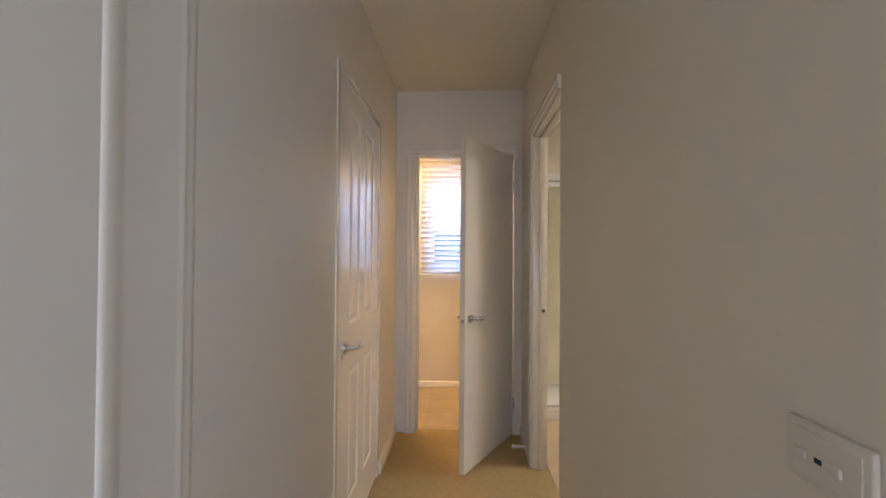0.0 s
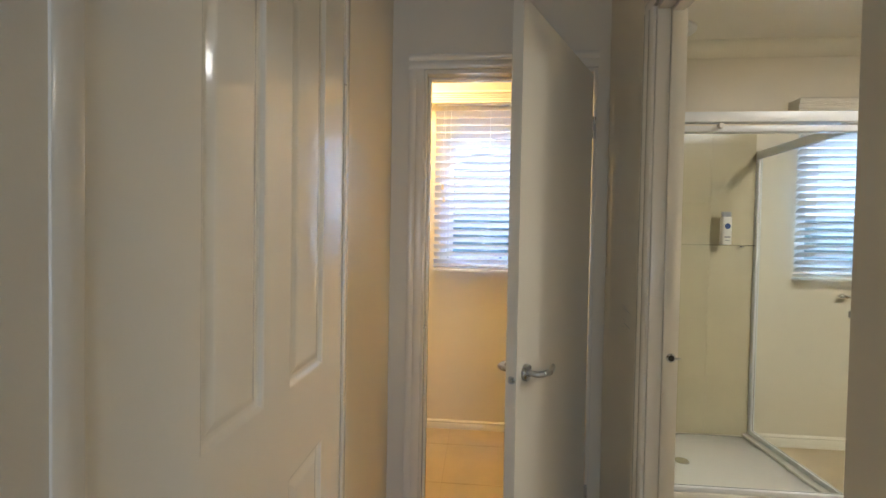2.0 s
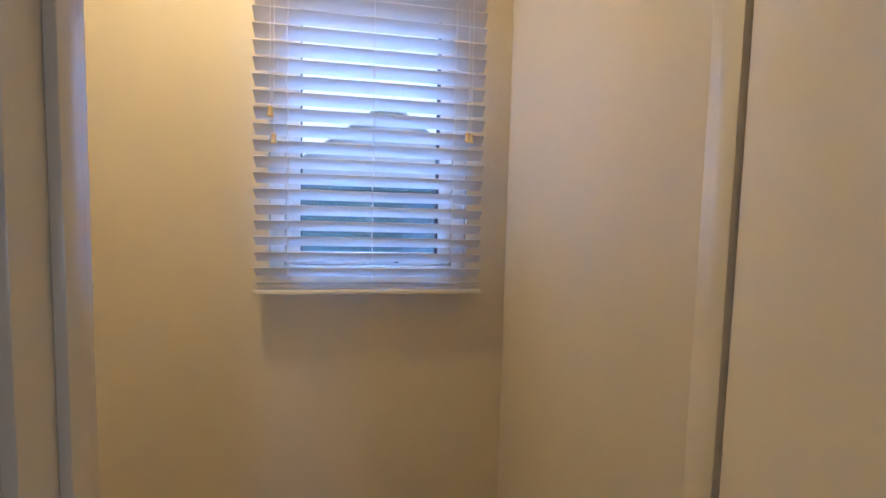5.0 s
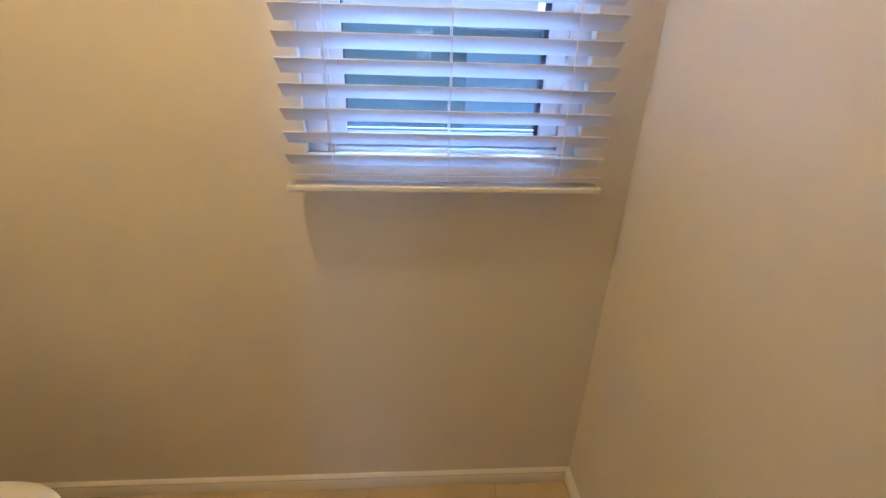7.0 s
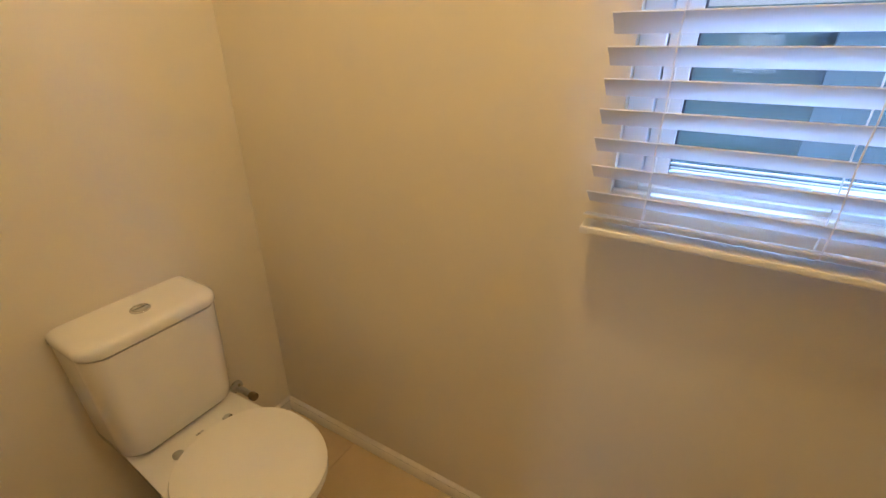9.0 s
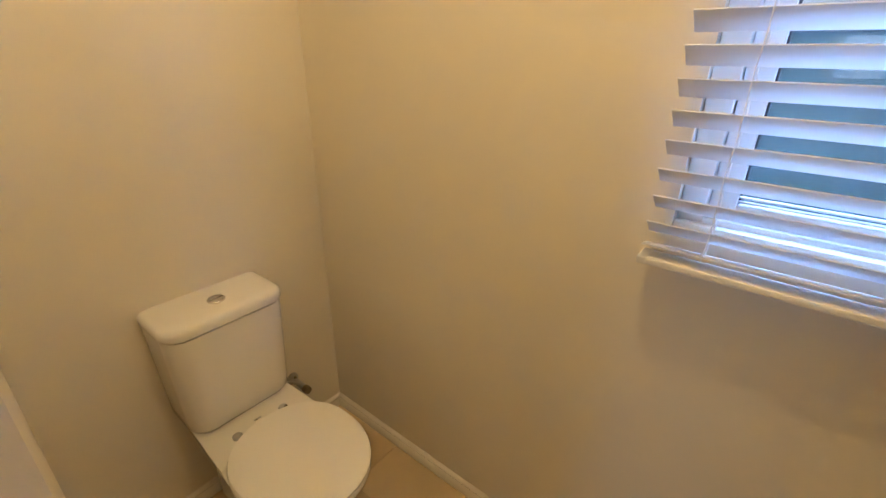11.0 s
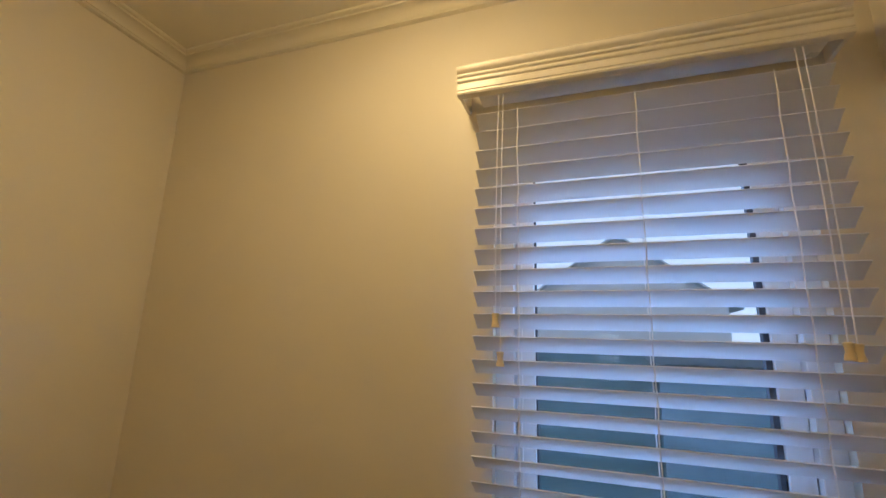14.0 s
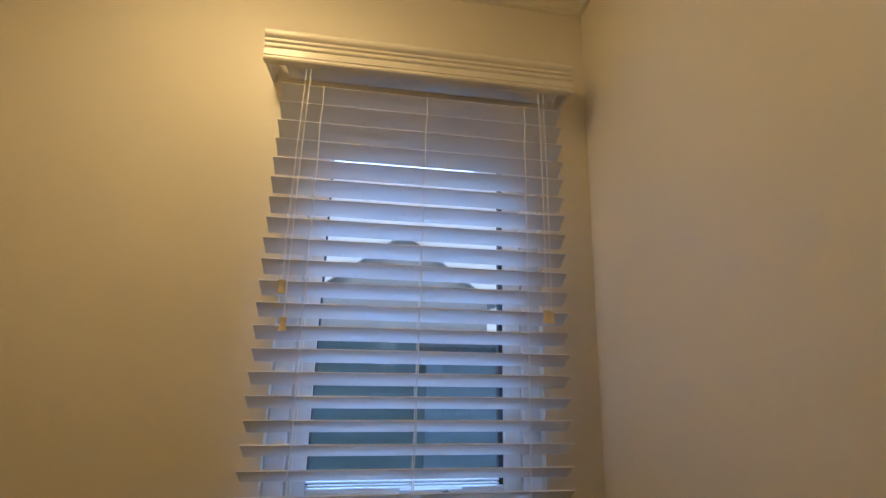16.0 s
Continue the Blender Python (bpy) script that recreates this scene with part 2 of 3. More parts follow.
structure("wall_nib", box(XT, -0.64, YF, YN, 0, H), PAINT, "cream painted nib wall facing the toilet", "wall")
structure("wall_toilet", box(XT - 0.1, XT, YF, YW, 0, H), PAINT, "cream painted wall behind the toilet", "wall")
# window wall with two openings
WX0, WX1, WZ0, WZ1 = -0.335, 0.335, 1.165, 2.16
BWX0, BWX1 = 2.0, 2.66
bm = bmesh.new()
add_box(bm, XT - 0.1, WX0, YW, 4.33, 0, H)
add_box(bm, WX0, WX1, YW, 4.33, 0, WZ0)
add_box(bm, WX0, WX1, YW, 4.33, WZ1, H)
add_box(bm, WX1, BWX0, YW, 4.33, 0, H)
add_box(bm, BWX0, BWX1, YW, 4.33, 0, WZ0)
add_box(bm, BWX0, BWX1, YW, 4.33, WZ1, H)
add_box(bm, BWX1, 3.3, YW, 4.33, 0, H)
structure("wall_window", bm, PAINT, "cream painted outside wall with two small windows", "wall")
structure("wall_bath_east", box(BX1, BX1 + 0.1, BY0, YW, 0, H), PAINT, "cream painted bathroom wall", "wall")
structure("wall_bath_south", box(BX0, BX1 + 0.1, BY0 - 0.1, BY0, 0, H), PAINT, "cream painted bathroom wall by the door", "wall")
# unseen room behind the start of the walk, made up to let daylight in
bm = bmesh.new()
add_box(bm, -2.6, -0.2, -3.5, -3.4, 0, H)
add_box(bm, 1.8, 2.6, -3.5, -3.4, 0, H)
add_box(bm, -0.2, 1.8, -3.5, -3.4, 0, 0.85)
add_box(bm, -0.2, 1.8, -3.5, -3.4, 2.15, H)
structure("wall_front", bm, PAINT, "unseen cream front room wall with an opening for daylight", "wall")
structure("wall_front_west", box(-2.7, -2.6, -3.5, -0.8, 0, H), PAINT, "unseen cream front room side wall", "wall")
structure("wall_front_east", box(2.6, 2.7, -3.5, -0.8, 0, H), PAINT, "unseen cream front room side wall", "wall")
structure("floor_front", box(-2.7, 2.7, -3.5, -0.904, -0.12, 0.0), CARPET, "unseen tan carpet in the front room", "carpet")
structure("wall_front_inner_east", box(BX0, 2.6, -0.9, -0.8, 0, H), PAINT, "unseen cream front room inner wall", "wall")
structure("wall_front_inner_west", box(-2.6, XL - 0.11, -0.9, -0.8, 0, H), PAINT, "unseen cream front room inner wall", "wall")

# cornices
C = 0.058
structure("cornice_wc_window", sweep(cove(C), (XT, YW, H - C), (XR, YW, H - C), (0, -1, 0), mitre0=1, mitre1=1), CEIL, "white coved cornice above the window", "cornice")
structure("cornice_wc_toilet", sweep(cove(C), (XT, YN, H - C), (XT, YW, H - C), (1, 0, 0), mitre0=1, mitre1=1), CEIL, "white coved cornice above the toilet", "cornice")
structure("cornice_wc_east", sweep(cove(C), (XR, YF, H - C), (XR, YW, H - C), (-1, 0, 0), mitre0=1, mitre1=1), CEIL, "white coved cornice in the toilet room", "cornice")
structure("cornice_wc_door", sweep(cove(C), (XT, YN, H - C), (-0.64, YN, H - C), (0, 1, 0), mitre0=1), CEIL, "white coved cornice above the doorway", "cornice")
K = 0.085
structure("ceiling_hall", box(XL + 0.001, XR - 0.001, -0.9, YE - 0.001, 2.53, H - 0.002), CEIL, "lowered off-white ceiling over the hallway", "ceiling")
PLAINCOVE = [(0, 0)] + [(0.004 + (K - 0.004) * (1 - math.cos(math.pi / 2 * i / 8)), (K - 0.003) * math.sin(math.pi / 2 * i / 8)) for i in range(9)] + [(K, K), (0, K)]
structure("cornice_bath", sweep(PLAINCOVE, (BX0, YW, H - K), (BX1, YW, H - K), (0, -1, 0)), CEIL, "white coved cornice in the bathroom", "cornice")

# skirtings
structure("baseboard_wc_window", sweep(SMALLSKIRT, (XT, YW, 0), (XR, YW, 0), (0, -1, 0), mitre0=1, mitre1=1), GLOSS, "white moulded skirting board under the window", "skirting")
structure("baseboard_wc_toilet", sweep(SMALLSKIRT, (XT, YN, 0), (XT, YW, 0), (1, 0, 0), mitre0=1, mitre1=1), GLOSS, "white moulded skirting board behind the toilet", "skirting")
structure("baseboard_wc_east", sweep(SMALLSKIRT, (XR, YF, 0), (XR, YW, 0), (-1, 0, 0), mitre0=1, mitre1=1), GLOSS, "white moulded skirting board in the toilet room", "skirting")
structure("baseboard_wc_door", sweep(SMALLSKIRT, (XT, YN, 0), (-0.64, YN, 0), (0, 1, 0), mitre0=1), GLOSS, "white moulded skirting board by the doorway", "skirting")
structure("baseboard_hall_west", sweep(SKIRT, (XL, LD1 + 0.04, 0), (XL, YE, 0), (1, 0, 0)), GLOSS, "white skirting board in the hallway", "skirting")
structure("baseboard_hall_west_near", sweep(SKIRT, (XL, 0.66, 0), (XL, LD0 - 0.042, 0), (1, 0, 0)), GLOSS, "white skirting board in the hallway", "skirting")
structure("baseboard_hall_east", sweep(SKIRT, (XR, BD1 + 0.09, 0), (XR, YE - 0.02, 0), (-1, 0, 0)), GLOSS, "white skirting board beside the bathroom door", "skirting")
structure("baseboard_hall_east_near", sweep(SKIRT, (XR, -0.9, 0), (XR, BD0 - 0.03, 0), (-1, 0, 0)), GLOSS, "white skirting board in the hallway", "skirting")
structure("baseboard_bath", sweep(SKIRT, (1.80, YW, 0), (BX1, YW, 0), (0, -1, 0)), GLOSS, "white skirting board under the bathroom window", "skirting")

# door linings and architraves
bm = bmesh.new()
add_box(bm, ED0 - 0.012, ED0 + 0.004, YE - 0.004, YF + 0.004, 0, EZ + 0.006, 0.002)
add_box(bm, ED1 - 0.004, ED1 + 0.012, YE - 0.004, YF + 0.004, 0, EZ + 0.006, 0.002)
add_box(bm, ED0 + 0.004, ED1 - 0.004, YE - 0.004, YF + 0.004, EZ - 0.006, EZ + 0.012, 0.002)
add_box(bm, ED0 + 0.004, ED0 + 0.016, YE + 0.042, YE + 0.075, 0, EZ - 0.006, 0.002)
add_box(bm, ED1 - 0.016, ED1 - 0.004, YE + 0.042, YE + 0.075, 0, EZ - 0.006, 0.002)
add_box(bm, ED0 + 0.016, ED1 - 0.016, YE + 0.042, YE + 0.075, EZ - 0.018, EZ - 0.006, 0.002)
structure("door_frame_wc", bm, GLOSS, "white painted door lining of the toilet room", "door frame")
A = 0.067
WARCH = [(p, q * 1.3) for p, q in ARCH]
structure("trim_wc_left", sweep(ARCH, (ED0 - 0.008, YE, 0), (ED0 - 0.008, YE, EZ + 0.01), (0, -1, 0), (-1, 0, 0)), GLOSS, "white moulded architrave of the toilet door", "architrave")
structure("trim_wc_head", sweep(ARCH, (ED0 - 0.075, YE, EZ + 0.012), (ED1 + 0.012, YE, EZ + 0.012), (0, -1, 0), (0, 0, 1)), GLOSS, "white moulded architrave over the toilet door", "architrave")
structure("trim_wc_inside_left", sweep(ARCH, (ED0 - 0.008, YF, 0), (ED0 - 0.008, YF, EZ + 0.01), (0, 1, 0), (-1, 0, 0)), GLOSS, "white moulded architrave inside the toilet room", "architrave")
structure("trim_wc_inside_head", sweep(ARCH, (ED0 - 0.075, YF, EZ + 0.012), (ED1 + 0.050, YF, EZ + 0.012), (0, 1, 0), (0, 0, 1)), GLOSS, "white moulded architrave inside the toilet room", "architrave")
bm = bmesh.new()
add_box(bm, XR - 0.004, BX0 + 0.004, BD1 - 0.004, BD1 + 0.012, 0, EZ + 0.006, 0.002)
add_box(bm, XR + 0.003, BX0 + 0.004, BD0 - 0.012, BD0 + 0.004, 0, EZ + 0.006, 0.002)
add_box(bm, XR - 0.004, BX0 + 0.004, BD0 + 0.004, BD1 - 0.004, EZ - 0.006, EZ + 0.012, 0.002)
add_box(bm, XR + 0.035, XR + 0.07, BD1 - 0.016, BD1 - 0.004, 0, EZ - 0.006, 0.002)
add_box(bm, XR + 0.035, XR + 0.07, BD0 + 0.016, BD1 - 0.016, EZ - 0.018, EZ - 0.006, 0.002)
structure("door_frame_bath", bm, GLOSS, "white painted door lining of the bathroom", "door frame")
structure("trim_bath_far", sweep(ARCH, (XR, BD1 + 0.008, 0), (XR, BD1 + 0.008, EZ + 0.01), (-1, 0, 0), (0, 1, 0)), GLOSS, "white moulded architrave of the bathroom door", "architrave")
structure("trim_bath_head", sweep(ARCH, (XR, BD0 - 0.015, EZ + 0.012), (XR, BD1 + 0.075, EZ + 0.012), (-1, 0, 0), (0, 0, 1)), GLOSS, "white moulded architrave over the bathroom door", "architrave")
# wide casing of the doorway at the start
CASING = [(0.0, 0.430), (0.010, 0.433), (0.014, 0.440), (0.015, 0.450), (0.012, 0.460), (0.007, 0.468), (0.005, 0.475), (0.005, 0.590), (0.007, 0.598), (0.011, 0.604), (0.011, 0.612), (0.007, 0.618), (0.009, 0.624), (0.008, 0.634), (0.003, 0.642), (0.0, 0.644)]
bm = bmesh.new()
add_loft(bm, [[(XL + p * 0.3 - 0.001, q, z) for p, q in CASING] for z in (0, 2.2)])
structure("trim_start_board", bm, PAINT, "wide white painted casing with rounded edge mouldings", "architrave", smooth=60)
# thin frame round the panel door
bm = bmesh.new()
add_box(bm, XL - 0.06, XL + 0.003, LD0 - 0.040, LD0 - 0.004, 0, 2.09, 0.003)
add_box(bm, XL - 0.06, XL + 0.003, LD1 + 0.004, LD1 + 0.034, 0, 2.09, 0.003)
add_box(bm, XL - 0.06, XL + 0.003, LD0 - 0.004, LD1 + 0.004, 2.066, 2.09, 0.003)
add_box(bm, XL - 0.06, XL - 0.045, LD0 - 0.004, LD1 + 0.004, 0, 2.066)
structure("door_frame_panel_door", bm, GLOSS, "slim white frame round the panel door", "door frame")


# ---- doors ----
def lever(parent, m, flip=1):
    """Lever handle on a round rose: at its own origin, rose facing +y, lever towards +x * flip."""
    h = part("handle", lathe([(0.0, 0), (0.026, 0), (0.026, 0.010), (0.0235, 0.014), (0.012, 0.0145), (0.0, 0.0145)], 28, "y"), STEEL, parent, "satin chrome lever handle")
    h.matrix_local = m
    f = flip
    pts = [(0, 0.008, 0), (0, 0.030, 0), (0.002 * f, 0.043, 0), (0.012 * f, 0.052, 0), (0.03 * f, 0.055, -0.001), (0.06 * f, 0.056, -0.004), (0.085 * f, 0.054, -0.0035), (0.103 * f, 0.051, -0.0005), (0.113 * f, 0.047, 0.004)]
    part("lever", tube(pts, [0.0095, 0.0095, 0.0095, 0.0095, 0.0095, 0.0095, 0.0095, 0.0088, 0.006], 12), STEEL, h)
    return h


def panel_door():
    """Four-panel pressed door, closed in the hallway wall."""
    w, h, t = LD1 - LD0 - 0.006, 2.05, 0.036
    door = empty("panel_door", Matrix.Translation((XL - 0.004, LD0 + 0.003, 0.012)), "white enamelled moulded panel door, closed, with lever handle", "door", "", "")
    bm = bmesh.new()
    # face in the (y, z) plane: grid of cells, some pressed in
    ys = [0, 0.184, 0.373, 0.485, 0.682, w]
    zs = [0, 0.20, 0.790, 0.988, 1.945, h]
    panels = {(i, j) for i in (1, 3) for j in (1, 3)}
    grid = {}
    for i, y in enumerate(ys):
        for j, z in enumerate(zs):
            grid[i, j] = bm.verts.new((0, y, z))
    for i in range(len(ys) - 1):
        for j in range(len(zs) - 1):
            q = (grid[i, j], grid[i + 1, j], grid[i + 1, j + 1], grid[i, j + 1])
            if (i, j) not in panels:
                bm.faces.new(q)
                continue
            y0, y1, z0, z1 = ys[i], ys[i + 1], zs[j], zs[j + 1]
            last = q
            for inset, depth in ((0.003, -0.001), (0.006, -0.004), (0.009, -0.0075), (0.013, -0.009), (0.018, -0.0092), (0.022, -0.0085), (0.030, -0.0055), (0.036, -0.0035), (0.041, -0.0025), (0.046, -0.0022)):
                nq = tuple(bm.verts.new((depth, yy, zz)) for yy, zz in ((y0 + inset, z0 + inset), (y1 - inset, z0 + inset), (y1 - inset, z1 - inset), (y0 + inset, z1 - inset)))
                for k in range(4):
                    bm.faces.new((last[k], last[(k + 1) % 4], nq[(k + 1) % 4], nq[k]))
                last = nq
            bm.faces.new(last)
    add_box(bm, -t, -0.0095, 0, w, 0, h)
    add_box(bm, -0.0095, 0, 0, 0.0005, 0, h)
    add_box(bm, -0.0095, 0, w - 0.0005, w, 0, h)
    part("leaf", bm, DOORPAINT, door, smooth=5)
    lever(door, pose(0, 0.107, 0.903, 0, 0, -90), -1)
    # solid black piece in place of the keyhole's dark
    part("keyhole", box(-0.001, 0.0012, 0.070, 0.078, 0.862, 0.880, 0.0005), MATTBLACK, door)
    for z in (0.25, 1.80):
        part("hinge", lathe([(0.0, -0.04), (0.006, -0.04), (0.006, 0.04), (0.0, 0.04)], 10, "z", (0.004, w + 0.003, z)), GLOSS, door)
    return door


def flush_door():
    """Plain door, standing open into the hallway; the hinge pin is its origin, the leaf lies along -x when shut."""
    ang = math.degrees(math.atan2(3.074 - 2.410, 0.420 - 0.046))
    door = empty("toilet_door", pose(0.420, YE - 0.005, 0.012, 0, 0, ang), "plain white flush door standing open into the hallway", "door")
    w, h, t = 0.725, 2.02, 0.036
    part("leaf", box(-w, -0.008, 0.002, t + 0.002, 0, h, 0.0015, 1), DOORPAINT, door)
    lever(door, pose(-w + 0.058, 0.002, 0.918, 0, 0, 180), -1)
    lever(door, pose(-w + 0.058, t + 0.002, 0.918), 1)
    latch = part("latch", lathe([(0, 0), (0.012, 0), (0.012, 0.002), (0.007, 0.0025), (0.007, 0.011), (0, 0.012)], 16, "x"), STEEL, door, "worn steel latch bolt")
    latch.matrix_local = pose(-w, t / 2, 0.905, 0, 0, 180)
    for z in (0.22, 1.80):
        part("hinge", lathe([(0.0, -0.045), (0.008, -0.045), (0.008, 0.045), (0.0, 0.045)], 12, "z", (-0.003, -0.002, z)), STEEL, door, "painted steel butt hinge")
    return door


panel_door()
flush_door()
# first door, shut, in the west wall
d = empty("hall_door", Matrix.Translation((XL - 0.012, -0.455, 0.01)), "plain white flush door, closed, beside the hallway start", "door")
part("leaf", box(-0.036, 0.011, 0, 0.894, 0, 2.03, 0.002, 1), DOORPAINT, d)
lever(d, pose(0.011, 0.83, 0.84, 0, 0, -90), 1)
# strikers
s = empty("strike_plate", Matrix.Translation((0.544, BD1 - 0.0162, 0.972)), "small round worn metal strike on the bathroom door jamb", "strike plate")
part("plate", lathe([(0, 0), (0.0145, 0), (0.0140, -0.002), (0.010, -0.0025), (0, -0.0025)], 24, "y"), STEEL, s)
# raised black disc in place of the hole's dark
part("hole", lathe([(0, -0.0024), (0.0095, -0.0024), (0.0095, -0.0032), (0, -0.0034)], 20, "y"), MATTBLACK, s)
part("lip", tube([(0.010, -0.003, 0), (0.020, -0.006, 0), (0.027, -0.005, 0.001)], [0.006, 0.005, 0.003], 8, 0.6), STEEL, s)
s = empty("strike_plate", Matrix.Translation((ED0 + 0.004, YE + 0.018, 0.935)), "small worn metal strike plate on the toilet door jamb", "strike plate")
part("plate", box(0, 0.0025, -0.012, 0.012, -0.024, 0.024, 0.001, 1), STEEL, s)
# raised black block in place of the hole's dark
part("hole", box(0.0015, 0.0035, -0.006, 0.006, -0.010, 0.010, 0.001, 1), MATTBLACK, s)
part("lip", tube([(0.003, -0.011, 0), (0.005, -0.020, 0), (0.003, -0.026, 0)], [0.007, 0.006, 0.004], 8, 0.6), STEEL, s)
# scuffs on the hallway wall
s = empty("wall_scuff", Matrix.Translation((XR, 2.80, 1.055)), "faint dark scuff marks scratched on the wall paint", "scuff")
for y, z, l, a in ((0.02, 0.035, 0.05, 8), (0.0, 0.024, 0.07, 6), (0.03, -0.012, 0.02, 4), (-0.01, -0.03, 0.06, 10), (0.035, -0.04, 0.02, -5)):
    o = part("scratch", box(-0.0006, 0, -l / 2, l / 2, -0.0007, 0.0007), GREYINK, s)
    o.matrix_local = pose(0, y, z, a, 0, 0)
# door stop
s = empty("door_stop", Matrix.Translation((XR - 0.016, 2.78, 0.045)), "white plastic door stop screwed to the skirting board", "door stop")
part("stem", lathe([(0, 0), (0.016, 0), (0.016, -0.004), (0.010, -0.008), (0.0095, -0.070), (0, -0.070)], 16, "x"), PLASTIC, s)
part("tip", lathe([(0, -0.070), (0.013, -0.070), (0.014, -0.082), (0.011, -0.089), (0, -0.090)], 16, "x"), PLASTIC, s)
# light switch
s = empty("light_switch", Matrix.Translation((XR, 0.3955, 1.0705)), "white plastic switch plate with two rockers on the hallway wall", "light switch")
part("plate", box(-0.009, 0, -0.062, 0.062, -0.038, 0.038, 0.004, 3), SWITCHPLASTIC, s)
part("inner_plate", box(-0.0105, -0.0085, -0.050, 0.050, -0.028, 0.028, 0.001, 1), SWITCHPLASTIC, s)
for y in (-0.016, 0.034):
    part("rocker", box(-0.0145, -0.010, y - 0.010, y + 0.010, -0.009, 0.003, 0.002, 2), SWITCHPLASTIC, s)
# solid black piece in place of the slot's dark
part("slot", box(-0.0112, -0.010, 0.003, 0.014, -0.0065, 0.0, 0.0004, 1), MATTBLACK, s, "dark switch slot")


# ---- window and blind ----
def window(x0, x1, name, label):
    """Aluminium awning window in the outside wall."""
    zc0, zc1, y = WZ0, WZ1, 4.245
    w = empty(name, Matrix.Translation(((x0 + x1) / 2, y, zc0)), label, "window", "", "structure")
    hw, h = (x1 - x0) / 2 - 0.001, zc1 - zc0 - 0.001

    def ring(a, z0, z1, d, low, y0, y1, bev=0.003):
        bm = bmesh.new()
        add_box(bm, -a, -a + d, y0, y1, z0, z1, bev)
        add_box(bm, a - d, a, y0, y1, z0, z1, bev)
        add_box(bm, -a + d, a - d, y0, y1, z0, z0 + low, bev)
        add_box(bm, -a + d, a - d, y0, y1, z1 - d, z1, bev)
        return bm
    part("window_frame", ring(hw, 0.0, h, 0.045, 0.026, -0.02, 0.07), ALU, w)
    part("sash", ring(hw - 0.047, 0.028, h - 0.047, 0.045, 0.028, 0.0, 0.045), ALU, w)
    for z in (0.060, 0.069):
        part("track", box(-hw + 0.093, hw - 0.105, 0.0, 0.009, z, z + 0.004, 0.001, 1), ALU, w, "bright aluminium track")
    for a, b in ((-hw + 0.0925, -hw + 0.0965), (hw - 0.104, hw - 0.0925)):
        part("glazing_seal", box(a, b, 0.010, 0.030, 0.057, h - 0.093), SEAL, w, "black rubber glazing seal")
    pane = part("pane", box(-hw + 0.094, hw - 0.094, 0.018, 0.024, 0.058, h - 0.094), GLASS, w, "clear glass pane")
    pane.visible_shadow = False
    mesh = part("fly_screen", box(-hw + 0.093, hw - 0.105, 0.034, 0.0348, 0.057, h - 0.093), FLYMESH, w, "fine grey fly screen mesh")
    mesh.visible_shadow = False
    part("sill", box(-hw, hw, -0.046, -0.021, 0.0, 0.016, 0.004), GLOSS, w, "white painted inner sill")
    lock = part("lock", box(-0.020, 0.13, -0.032, -0.0205, 0.036, 0.062, 0.004), ALU, w, "white sash catch")
    part("lock_knob", lathe([(0, -0.033), (0.010, -0.033), (0.012, -0.040), (0.009, -0.049), (0, -0.050)], 14, "y", (0.09, 0, 0.050)), MATTBLACK, lock, "black plastic knob")
    return w


window(WX0, WX1, "window_1", "small white aluminium window with dark glazing seal")
window(BWX0, BWX1, "window_2", "small white aluminium bathroom window")


